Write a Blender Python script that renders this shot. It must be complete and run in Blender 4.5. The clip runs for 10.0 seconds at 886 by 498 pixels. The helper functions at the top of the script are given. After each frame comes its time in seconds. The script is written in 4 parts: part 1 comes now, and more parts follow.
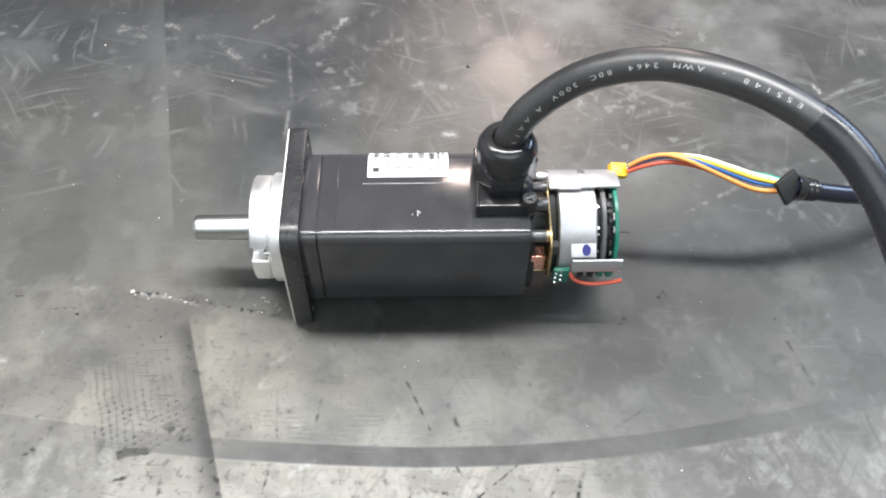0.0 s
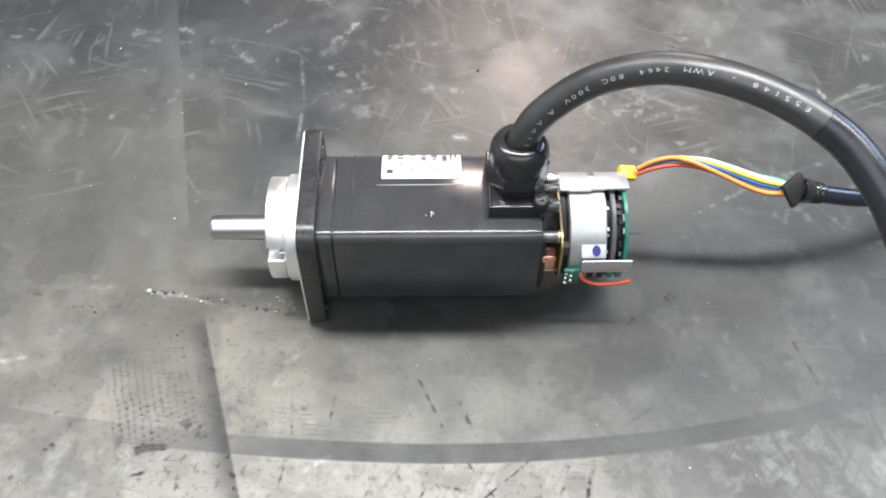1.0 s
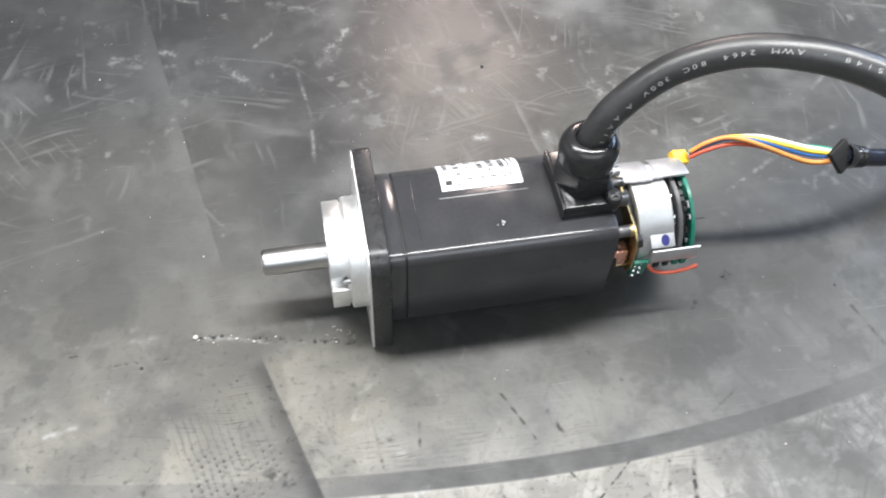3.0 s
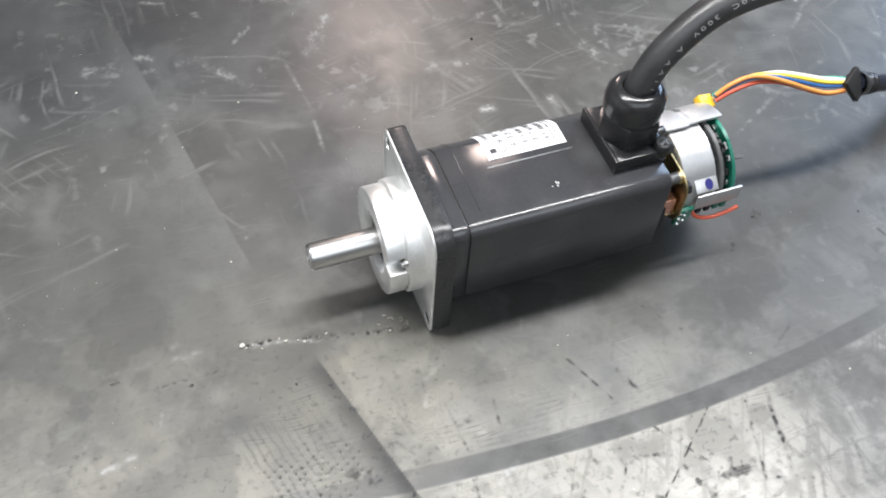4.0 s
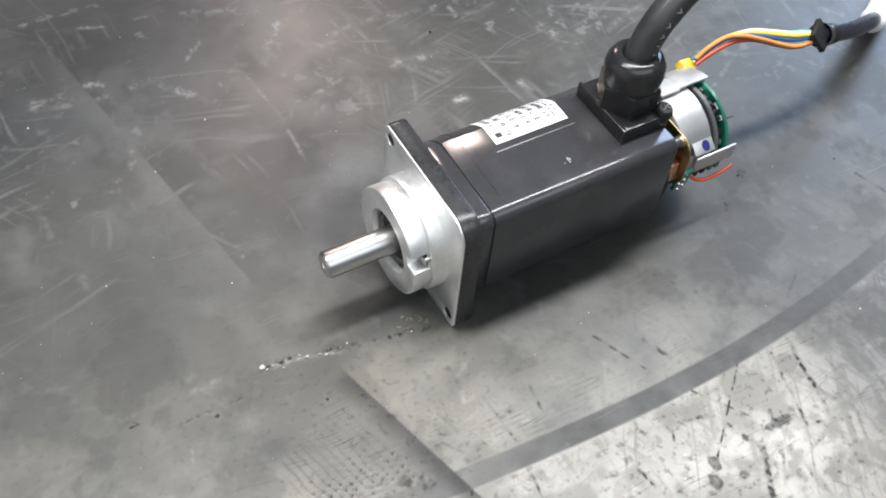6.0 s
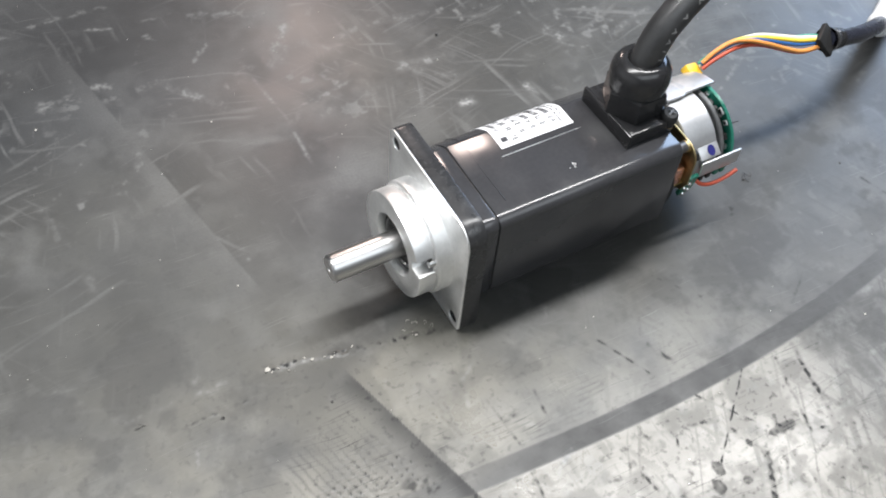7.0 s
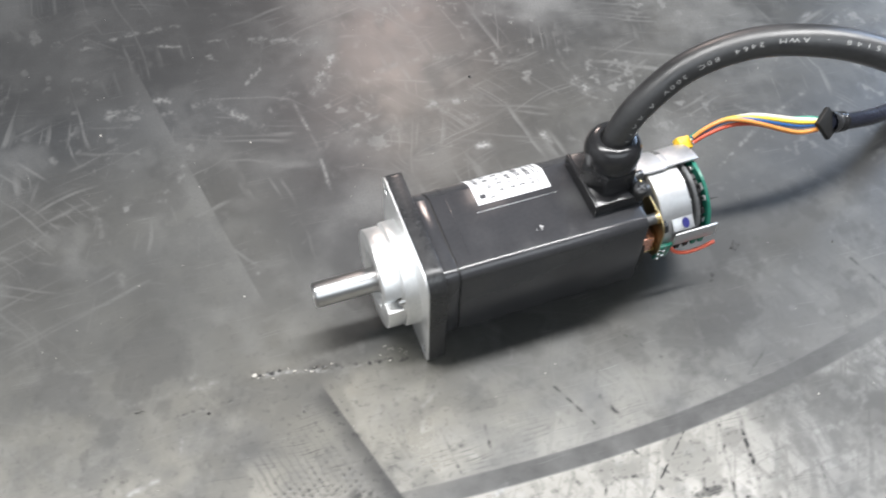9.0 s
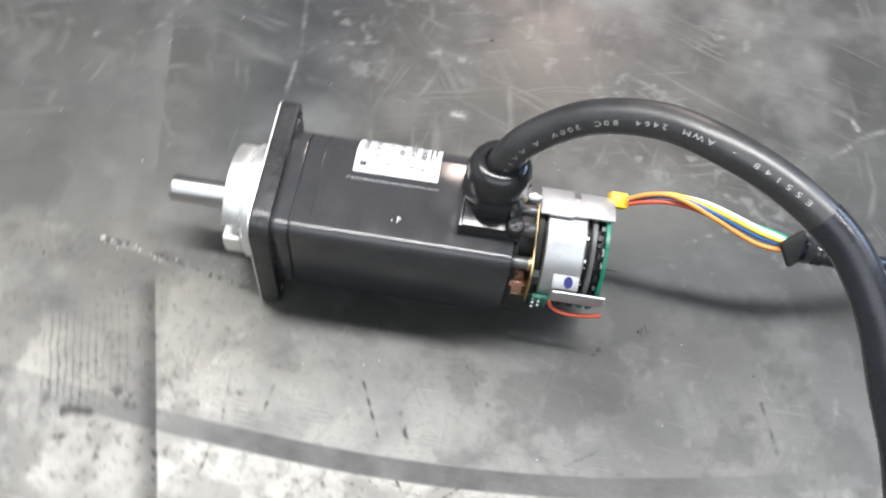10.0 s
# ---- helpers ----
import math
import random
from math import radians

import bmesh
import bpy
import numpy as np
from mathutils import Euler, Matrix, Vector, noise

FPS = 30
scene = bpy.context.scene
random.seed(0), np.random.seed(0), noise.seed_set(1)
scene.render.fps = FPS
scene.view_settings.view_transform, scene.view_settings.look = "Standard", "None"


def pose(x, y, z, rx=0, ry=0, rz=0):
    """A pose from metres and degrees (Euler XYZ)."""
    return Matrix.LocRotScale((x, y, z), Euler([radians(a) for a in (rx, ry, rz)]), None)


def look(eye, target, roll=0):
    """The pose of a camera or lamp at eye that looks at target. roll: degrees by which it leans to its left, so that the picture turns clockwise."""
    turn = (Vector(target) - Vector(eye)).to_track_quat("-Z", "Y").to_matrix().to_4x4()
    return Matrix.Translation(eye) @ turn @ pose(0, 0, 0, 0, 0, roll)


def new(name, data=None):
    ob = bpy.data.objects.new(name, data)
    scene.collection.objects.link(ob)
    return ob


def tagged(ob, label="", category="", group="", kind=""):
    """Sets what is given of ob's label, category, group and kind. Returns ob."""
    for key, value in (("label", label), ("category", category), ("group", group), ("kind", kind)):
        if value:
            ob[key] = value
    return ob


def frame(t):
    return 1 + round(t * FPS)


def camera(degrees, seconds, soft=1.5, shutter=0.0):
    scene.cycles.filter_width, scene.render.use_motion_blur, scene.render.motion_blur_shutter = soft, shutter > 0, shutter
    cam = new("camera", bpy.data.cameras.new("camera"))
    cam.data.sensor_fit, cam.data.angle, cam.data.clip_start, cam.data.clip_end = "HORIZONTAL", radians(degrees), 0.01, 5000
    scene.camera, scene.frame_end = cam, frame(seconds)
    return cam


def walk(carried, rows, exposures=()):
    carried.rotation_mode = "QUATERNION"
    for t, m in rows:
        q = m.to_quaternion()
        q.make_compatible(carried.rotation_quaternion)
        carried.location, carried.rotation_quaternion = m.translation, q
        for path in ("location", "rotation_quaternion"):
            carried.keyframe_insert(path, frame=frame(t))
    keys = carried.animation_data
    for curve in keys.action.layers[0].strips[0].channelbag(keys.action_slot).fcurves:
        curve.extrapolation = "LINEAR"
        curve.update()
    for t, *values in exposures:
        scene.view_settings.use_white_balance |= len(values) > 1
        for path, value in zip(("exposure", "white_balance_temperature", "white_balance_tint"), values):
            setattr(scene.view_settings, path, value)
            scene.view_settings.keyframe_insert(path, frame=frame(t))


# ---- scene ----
cam = camera(50.28, 10.0, soft=1.9, shutter=0.4)
PATH = [
    (0, (0.06902, -0.23962, 0.34021), (0.06235, 0.02842, -0.02118), 0.33),
    (0.5, (0.07016, -0.24289, 0.34503), (0.06198, 0.02724, -0.01478), 0.26),
    (1, (0.06439, -0.24538, 0.34454), (0.05733, 0.02460, -0.01541), 0.47),
    (1.5, (0.05780, -0.24457, 0.34669), (0.05543, 0.02448, -0.01401), 0.57),
    (2, (0.04959, -0.24045, 0.34627), (0.05628, 0.02762, -0.01510), 0.88),
    (3.5, (-0.04052, -0.21845, 0.33109), (0.03110, 0.03739, -0.03212), 3.96),
    (4, (-0.06578, -0.21349, 0.32194), (0.02928, 0.03680, -0.03975), 4.39),
    (4.5, (-0.07945, -0.20591, 0.31595), (0.03566, 0.03964, -0.04316), 4.76),
    (5, (-0.09904, -0.20271, 0.30881), (0.04266, 0.03512, -0.04595), 6.55),
    (5.5, (-0.10952, -0.19824, 0.30708), (0.03593, 0.03698, -0.04791), 5.93),
    (7, (-0.10887, -0.19531, 0.30963), (0.03322, 0.04039, -0.04640), 5.71),
    (7.5, (-0.10869, -0.19641, 0.31073), (0.03191, 0.04094, -0.04479), 5.63),
    (8, (-0.10301, -0.20638, 0.32428), (0.02921, 0.03442, -0.03214), 4.93),
    (8.5, (-0.09511, -0.21770, 0.34955), (0.02025, 0.02720, -0.00992), 4.11),
    (9, (-0.05601, -0.21767, 0.35919), (0.02694, 0.03114, -0.00647), 1.98),
    (9.3, (-0.01710, -0.21093, 0.36484), (0.04718, 0.03337, -0.00756), 2.22),
    (9.5, (0.01816, -0.20391, 0.36501), (0.06335, 0.03828, -0.01156), 1.89),
    (9.7, (0.04956, -0.19963, 0.36111), (0.07200, 0.04194, -0.01789), 2.40),
    (9.9, (0.07168, -0.18934, 0.35721), (0.07198, 0.03712, -0.03166), 6.54),
    (10, (0.08316, -0.18873, 0.35253), (0.06851, 0.03299, -0.03878), 7.66),
]
MOTOR_DIP, MOTOR_YAW, ENC_Y, ENC_Z, TEXT_STRETCH = 0.0, 2.6, 0.004, 0.034, 1.02
walk(cam, [(t, look(eye, target, roll)) for t, eye, target, roll in PATH],
     exposures=[(0, 0.26), (2, 0.24), (3.5, 0.12), (4.5, 0.0), (5.5, -0.12), (8, -0.12), (9, 0.0), (10, 0.1)])

# ---- light: ceiling tubes above the bench, an added front fill, a cool window, a warm lamp behind ----
def area_lamp(name, eye, target, sx, sy, watts, colour):
    data = bpy.data.lights.new(name, "AREA")
    data.shape, data.size, data.size_y, data.energy, data.color = "RECTANGLE", sx, sy, watts, colour
    ob = new(name, data)
    ob.matrix_world = look(eye, target)
    return ob


world = bpy.data.worlds.new("world")
scene.world = world
world.use_nodes = True
world.node_tree.nodes["Background"].inputs[0].default_value = (0.75, 0.8, 0.9, 1)
world.node_tree.nodes["Background"].inputs[1].default_value = 0.05
area_lamp("overhead_light", (0.20, 0.28, 1.78), (0.20, 0.28, 0.0), 3.0, 0.18, 94.0, (0.99, 0.985, 0.985))
# Added soft fill from the front to lift the shadows; no known fixture.
area_lamp("overhead_light", (0.00, -1.60, 1.78), (0.00, -1.60, 0.0), 3.0, 1.6, 35.0, (0.86, 0.935, 1.0))
area_lamp("window_light", (2.40, 1.05, 1.25), (0.1, 0.0, 0.0), 1.3, 0.8, 38.0, (0.52, 0.70, 1.0))
area_lamp("task_lamp", (0.13, 0.56, 0.375), (0.09, 0.12, 0.0), 0.09, 0.08, 0.84, (1.0, 0.80, 0.72))


# ---- materials ----
def nodes_of(name):
    m = bpy.data.materials.new(name)
    m.use_nodes = True
    return m, m.node_tree.nodes, m.node_tree.links, m.node_tree.nodes["Principled BSDF"]


def surface(name, colour, rough=0.5, metal=0.0, vary=0.12, scale=300.0, bump=0.0, bump_scale=900.0, coat=0.0, spec=0.5, wear=None, stretch=(1, 1, 1), smear=None):
    """A painted, plastic or metal surface with two scales of variation, fine relief and, if wear is a colour, worn spots."""
    m, n, l, b = nodes_of(name)
    co = n.new("ShaderNodeTexCoord")
    mp = n.new("ShaderNodeMapping")
    mp.inputs["Scale"].default_value = stretch
    l.new(co.outputs["Object"], mp.inputs[0])
    big, fine = n.new("ShaderNodeTexNoise"), n.new("ShaderNodeTexNoise")
    big.inputs["Scale"].default_value, big.inputs["Detail"].default_value = scale * 0.25, 4
    fine.inputs["Scale"].default_value, fine.inputs["Detail"].default_value = scale * 2, 3
    l.new(mp.outputs[0], big.inputs[0]), l.new(mp.outputs[0], fine.inputs[0])
    add = n.new("ShaderNodeMath")
    add.operation = "ADD"
    l.new(big.outputs[0], add.inputs[0]), l.new(fine.outputs[0], add.inputs[1])
    ramp = n.new("ShaderNodeMapRange")
    ramp.inputs[1].default_value, ramp.inputs[2].default_value = 0.6, 1.4
    ramp.inputs[3].default_value, ramp.inputs[4].default_value = 1 - vary, 1 + vary
    l.new(add.outputs[0], ramp.inputs[0])
    mul = n.new("ShaderNodeMix")
    mul.data_type, mul.blend_type = "RGBA", "MULTIPLY"
    mul.inputs[0].default_value, mul.inputs[6].default_value = 1.0, (*colour, 1)
    l.new(ramp.outputs[0], mul.inputs[7])
    last = mul.outputs[2]
    if wear:
        spots = n.new("ShaderNodeTexNoise")
        spots.inputs["Scale"].default_value, spots.inputs["Detail"].default_value = scale * 2.2, 8
        l.new(co.outputs["Object"], spots.inputs[0])
        cut = n.new("ShaderNodeMapRange")
        cut.inputs[1].default_value, cut.inputs[2].default_value = 0.57, 0.70
        l.new(spots.outputs[0], cut.inputs[0])
        mix = n.new("ShaderNodeMix")
        mix.data_type = "RGBA"
        mix.inputs[7].default_value = (*wear, 1)
        l.new(cut.outputs[0], mix.inputs[0]), l.new(last, mix.inputs[6])
        last = mix.outputs[2]
    if smear:
        gap_to, fade, spot = n.new("ShaderNodeVectorMath"), n.new("ShaderNodeMapRange"), n.new("ShaderNodeMix")
        gap_to.operation = "DISTANCE"
        gap_to.inputs[1].default_value = smear[:3]
        fade.inputs[1].default_value, fade.inputs[2].default_value, fade.inputs[3].default_value, fade.inputs[4].default_value = 0.0, smear[3], 1.0, 0.0
        fade.interpolation_type = "SMOOTHSTEP"
        part_of = n.new("ShaderNodeMath")
        part_of.operation = "MULTIPLY"
        spot.data_type = "RGBA"
        spot.inputs[7].default_value = (0.11, 0.11, 0.11, 1)
        l.new(co.outputs["Object"], gap_to.inputs[0]), l.new(gap_to.outputs["Value"], fade.inputs[0])
        l.new(fade.outputs[0], part_of.inputs[0]), l.new(big.outputs[0], part_of.inputs[1])
        l.new(part_of.outputs[0], spot.inputs[0]), l.new(last, spot.inputs[6])
        last = spot.outputs[2]
    l.new(last, b.inputs["Base Color"])
    rr = n.new("ShaderNodeMapRange")
    rr.inputs[1].default_value, rr.inputs[2].default_value = 0.3, 0.7
    rr.inputs[3].default_value, rr.inputs[4].default_value = max(rough - 0.08, 0.03), min(rough + 0.1, 1)
    l.new(big.outputs[0], rr.inputs[0]), l.new(rr.outputs[0], b.inputs["Roughness"])
    b.inputs["Metallic"].default_value = metal
    b.inputs["Specular IOR Level"].default_value = spec
    b.inputs["Coat Weight"].default_value = coat
    b.inputs["Coat Roughness"].default_value = 0.12
    if bump:
        tex, bp = n.new("ShaderNodeTexNoise"), n.new("ShaderNodeBump")
        tex.inputs["Scale"].default_value, tex.inputs["Detail"].default_value = bump_scale, 4
        bp.inputs["Strength"].default_value, bp.inputs["Distance"].default_value = bump, 0.0004
        l.new(mp.outputs[0], tex.inputs[0]), l.new(tex.outputs[0], bp.inputs["Height"]), l.new(bp.outputs[0], b.inputs["Normal"])
    return m


black_paint = surface("black_paint", (0.042, 0.042, 0.045), 0.17, coat=0.12, vary=0.12, bump=0.008, bump_scale=500, spec=0.5)
body_paint = surface("body_paint", (0.042, 0.042, 0.045), 0.17, coat=0.12, vary=0.12, bump=0.008, bump_scale=500, smear=(0.0722, -0.0055, 0.0568, 0.0105))
worn_paint = surface("worn_paint", (0.026, 0.026, 0.027), 0.28, vary=0.35, bump=0.12, bump_scale=600, wear=(0.055, 0.055, 0.055))
black_plastic = surface("black_plastic", (0.022, 0.022, 0.023), 0.16, vary=0.2, bump=0.05, bump_scale=500)
black_matte = surface("black_matte", (0.015, 0.015, 0.015), 0.55, vary=0.3, bump=0.2)
rubber_jacket = surface("rubber_jacket", (0.030, 0.030, 0.031), 0.40, vary=0.3, bump=0.06, bump_scale=400, spec=0.95)
blue_jacket = surface("blue_jacket", (0.016, 0.018, 0.028), 0.25, vary=0.2, bump=0.1)
machined = surface("machined_aluminium", (0.92, 0.92, 0.91), 0.42, 0.90, vary=0.08, bump=0.05, bump_scale=300, stretch=(1, 1, 1))
steel = surface("ground_steel", (0.62, 0.61, 0.60), 0.33, 1.0, vary=0.04, bump=0.0, scale=60, stretch=(1, 1, 1))
satin_alu = surface("satin_aluminium", (0.64, 0.64, 0.645), 0.42, 0.75, vary=0.08, bump=0.12)
brass = surface("brass", (0.56, 0.44, 0.23), 0.36, 1.0, vary=0.2, bump=0.15)
copper = surface("copper", (0.88, 0.47, 0.36), 0.28, 0.9, vary=0.15, bump=0.15)
pcb_green = surface("pcb_green", (0.02, 0.19, 0.13), 0.35, vary=0.2, bump=0.15)
dark_steel = surface("dark_steel", (0.16, 0.16, 0.16), 0.35, 0.7, vary=0.3, bump=0.2)
grey_disc = surface("grey_plastic", (0.12, 0.12, 0.12), 0.45, vary=0.15)
solder = surface("solder", (0.75, 0.75, 0.74), 0.25, 1.0)
paper = surface("label_film", (0.80, 0.80, 0.80), 0.32, vary=0.04, scale=200)
ink = surface("label_ink", (0.03, 0.03, 0.035), 0.5)
print_white = surface("print_white", (0.42, 0.42, 0.41), 0.5)
blue_ink = surface("blue_ink", (0.02, 0.02, 0.17), 0.4)
yellow_tape = surface("yellow_tape", (0.80, 0.50, 0.04), 0.4, vary=0.15, bump=0.2)
white_sleeve = surface("white_sleeve", (0.78, 0.80, 0.82), 0.35, vary=0.06)
dust_white = surface("grit", (0.42, 0.40, 0.36), 0.7, vary=0.25)
dust_dark = surface("dark_grit", (0.03, 0.028, 0.026), 0.6, vary=0.25)
WIRES = [("white_wire", (0.80, 0.76, 0.62)), ("yellow_wire", (0.85, 0.62, 0.07)), ("green_wire", (0.02, 0.26, 0.16)),
         ("blue_wire", (0.03, 0.12, 0.34)), ("orange_wire", (0.80, 0.32, 0.08)), ("red_wire", (0.62, 0.11, 0.06))]
wire_mats = [surface(n, c, 0.35, vary=0.06) for n, c in WIRES]


def mat_material():
    """Old black rubber: dusty scuffs, dark marks and a paler worn zone from the mesh's wear attribute, over fine grain.
    The attribute also holds painted sheen and shade.
    """
    m, n, l, b = nodes_of("bench_rubber")
    at = n.new("ShaderNodeAttribute")
    at.attribute_name = "wear"
    sep = n.new("ShaderNodeSeparateColor")
    l.new(at.outputs["Color"], sep.inputs[0])
    co = n.new("ShaderNodeTexCoord")
    grain, cloud = n.new("ShaderNodeTexNoise"), n.new("ShaderNodeTexNoise")
    grain.inputs["Scale"].default_value, grain.inputs["Detail"].default_value = 900, 5
    cloud.inputs["Scale"].default_value, cloud.inputs["Detail"].default_value = 26, 8
    l.new(co.outputs["Object"], grain.inputs[0]), l.new(co.outputs["Object"], cloud.inputs[0])

    def math(op, a, c):
        x = n.new("ShaderNodeMath")
        x.operation = op
        for i, v in enumerate((a, c)):
            if isinstance(v, float):
                x.inputs[i].default_value = v
            else:
                l.new(v, x.inputs[i])
        return x.outputs[0]

    def mix(f, a, c):
        x = n.new("ShaderNodeMix")
        x.data_type = "RGBA"
        for i, v in ((0, f), (6, a), (7, c)):
            if isinstance(v, tuple):
                x.inputs[i].default_value = (*v, 1)
            else:
                l.new(v, x.inputs[i])
        return x.outputs[2]

    def hairs(turn, seed, lo, hi):
        """Fine parallel scratches in one direction, kept in patches."""
        mp = n.new("ShaderNodeMapping")
        mp.inputs["Rotation"].default_value = (0, 0, radians(turn))
        mp.inputs["Scale"].default_value = (35, 1500, 1)
        mp.inputs["Location"].default_value = (seed, seed, seed)
        l.new(warped.outputs[0], mp.inputs[0])
        thin, spread, cut, keep = (n.new("ShaderNodeTexNoise"), n.new("ShaderNodeTexNoise"), n.new("ShaderNodeMapRange"), n.new("ShaderNodeMapRange"))
        thin.inputs["Scale"].default_value, thin.inputs["Detail"].default_value = 1.0, 1.0
        spread.inputs["Scale"].default_value, spread.inputs["Detail"].default_value = 30 + 3 * seed, 3
        cut.inputs[1].default_value, cut.inputs[2].default_value = lo, hi
        keep.inputs[1].default_value, keep.inputs[2].default_value = 0.50, 0.64
        l.new(mp.outputs[0], thin.inputs[0]), l.new(co.outputs["Object"], spread.inputs[0])
        l.new(thin.outputs[0], cut.inputs[0]), l.new(spread.outputs[0], keep.inputs[0])
        return math("MULTIPLY", cut.outputs[0], keep.outputs[0])

    warped, bend = n.new("ShaderNodeVectorMath"), n.new("ShaderNodeTexNoise")
    bend.inputs["Scale"].default_value = 18
    warped.operation = "MULTIPLY_ADD"
    warped.inputs[1].default_value = (0.012, 0.012, 0.0)
    l.new(co.outputs["Object"], bend.inputs[0])
    l.new(bend.outputs["Color"], warped.inputs[0]), l.new(co.outputs["Object"], warped.inputs[2])
    pale_hairs = math("ADD", math("ADD", hairs(15, 1.0, 0.66, 0.76), hairs(68, 2.0, 0.67, 0.77)), math("ADD", hairs(125, 3.0, 0.66, 0.76), hairs(160, 4.0, 0.67, 0.77)))
    dark_hairs = math("ADD", hairs(60, 5.0, 0.63, 0.72), math("ADD", hairs(115, 6.0, 0.63, 0.72), hairs(10, 7.0, 0.65, 0.74)))
    specks, speck_cut = n.new("ShaderNodeTexNoise"), n.new("ShaderNodeMapRange")
    specks.inputs["Scale"].default_value, specks.inputs["Detail"].default_value = 330, 5
    speck_cut.inputs[1].default_value, speck_cut.inputs[2].default_value = 0.56, 0.68
    l.new(co.outputs["Object"], specks.inputs[0]), l.new(specks.outputs[0], speck_cut.inputs[0])
    base = mix(cloud.outputs[0], (0.020, 0.021, 0.0225), (0.041, 0.043, 0.044))
    # Blue channel: worn dusty zone plus sheen painted into the colour.
    dusty = mix(sep.outputs[2], base, (0.172, 0.162, 0.136))
    scuff = math("MULTIPLY", sep.outputs[0], math("ADD", math("MULTIPLY", grain.outputs[0], 0.9), 0.4))
    scuff = math("ADD", scuff, math("MULTIPLY", pale_hairs, 0.17))
    lit = mix(scuff, dusty, (0.30, 0.30, 0.29))
    # Green channel: dirt marks and the darkening painted at the far left.
    grime = math("ADD", sep.outputs[1], math("MULTIPLY", sep.outputs[2], math("ADD", math("MULTIPLY", dark_hairs, 0.45), math("MULTIPLY", speck_cut.outputs[0], 0.34))))
    dark = mix(grime, lit, (0.022, 0.022, 0.022))
    l.new(dark, b.inputs["Base Color"])
    rough = math("ADD", math("MULTIPLY", cloud.outputs[0], 0.22), 0.26)
    rough = math("ADD", rough, math("MULTIPLY", sep.outputs[0], 0.25))
    rough = math("ADD", rough, math("MULTIPLY", sep.outputs[2], -0.09))
    rough = math("ADD", rough, math("MULTIPLY", grime, 0.16))
    l.new(math("MAXIMUM", rough, 0.15), b.inputs["Roughness"])
    l.new(math("MAXIMUM", math("SUBTRACT", 0.6, math("MULTIPLY", grime, 0.42)), 0.1), b.inputs["Specular IOR Level"])
    bp = n.new("ShaderNodeBump")
    bp.inputs["Strength"].default_value, bp.inputs["Distance"].default_value = 0.13, 0.0003
    l.new(math("ADD", grain.outputs[0], math("MULTIPLY", sep.outputs[0], -0.6)), bp.inputs["Height"])
    l.new(bp.outputs[0], b.inputs["Normal"])
    return m


rubber = mat_material()
wall_paint = surface("wall_paint", (0.13, 0.13, 0.13), 0.8, scale=6, bump=0.1, bump_scale=80)
# Pale wall tone that works as a reflector for the flange face.
wall_bounce = surface("wall_bounce", (0.80, 0.80, 0.79), 0.8, scale=6, bump=0.1, bump_scale=80)
ceiling_paint = surface("ceiling_paint", (0.80, 0.80, 0.79), 0.85, scale=6)
floor_paint = surface("floor_paint", (0.20, 0.20, 0.20), 0.6, scale=8)
bench_wood = surface("bench_board", (0.20, 0.15, 0.10), 0.6, scale=20)


# ---- mesh helpers ----
def finish(ob, bm, material, smooth=38):
    bm.normal_update()
    for f in bm.faces:
        f.smooth = True
    for e in bm.edges:
        if len(e.link_faces) == 2 and e.calc_face_angle(0) > radians(smooth):
            e.smooth = False
    bm.to_mesh(ob.data)
    bm.free()
    ob.data.materials.append(material)
    return ob


SHIFT = [Vector()]  # moves the parts built next


def part(name, bm, material, parent=None, label="", smooth=38):
    """Links a bmesh as one mesh object, under a thing or a part."""
    bmesh.ops.translate(bm, verts=bm.verts[:], vec=SHIFT[0])
    ob = finish(new(name, bpy.data.meshes.new(name)), bm, material, smooth)
    ob.parent = parent
    if label:
        ob["label"] = label
    return ob


def thing(name, label, category, m=None, **tags):
    ob = new(name)
    ob.empty_display_size = 0.01
    if m is not None:
        ob.matrix_basis = m
    return tagged(ob, label, category, **tags)


def block(x0, x1, y0, y1, z0, z1, bevel=0.0004, segments=2):
    bm = bmesh.new()
    bmesh.ops.create_cube(bm, size=1.0, matrix=Matrix.LocRotScale(((x0 + x1) / 2, (y0 + y1) / 2, (z0 + z1) / 2), None, (x1 - x0, y1 - y0, z1 - z0)))
    if bevel:
        bmesh.ops.bevel(bm, geom=bm.edges[:], offset=bevel, segments=segments, affect="EDGES", profile=0.5)
    return bm


def moved(bm, m):
    bmesh.ops.transform(bm, matrix=m, verts=bm.verts[:])
    return bm


ALONG_X = Matrix(((0, 0, 1, 0), (1, 0, 0, 0), (0, 1, 0, 0), (0, 0, 0, 1)))  # (u, v, w) to (w, u, v)


def lathe(profile, m, steps=48):
    """A body turned about its w axis from (radius, w) pairs, then posed by m."""
    bm = bmesh.new()
    rings = []
    for r, w in profile:
        if r < 1e-6:
            rings.append([bm.verts.new((0, 0, w))])
        else:
            rings.append([bm.verts.new((r * math.cos(a), r * math.sin(a), w)) for a in (2 * math.pi * k / steps for k in range(steps))])
    for a, b in zip(rings, rings[1:]):
        for k in range(steps):
            j = (k + 1) % steps
            quad = [a[k % len(a)], a[j % len(a)], b[j % len(b)], b[k % len(b)]]
            quad = list(dict.fromkeys(quad))
            if len(quad) > 2:
                bm.faces.new(quad)
    bmesh.ops.recalc_face_normals(bm, faces=bm.faces[:])
    return moved(bm, m)


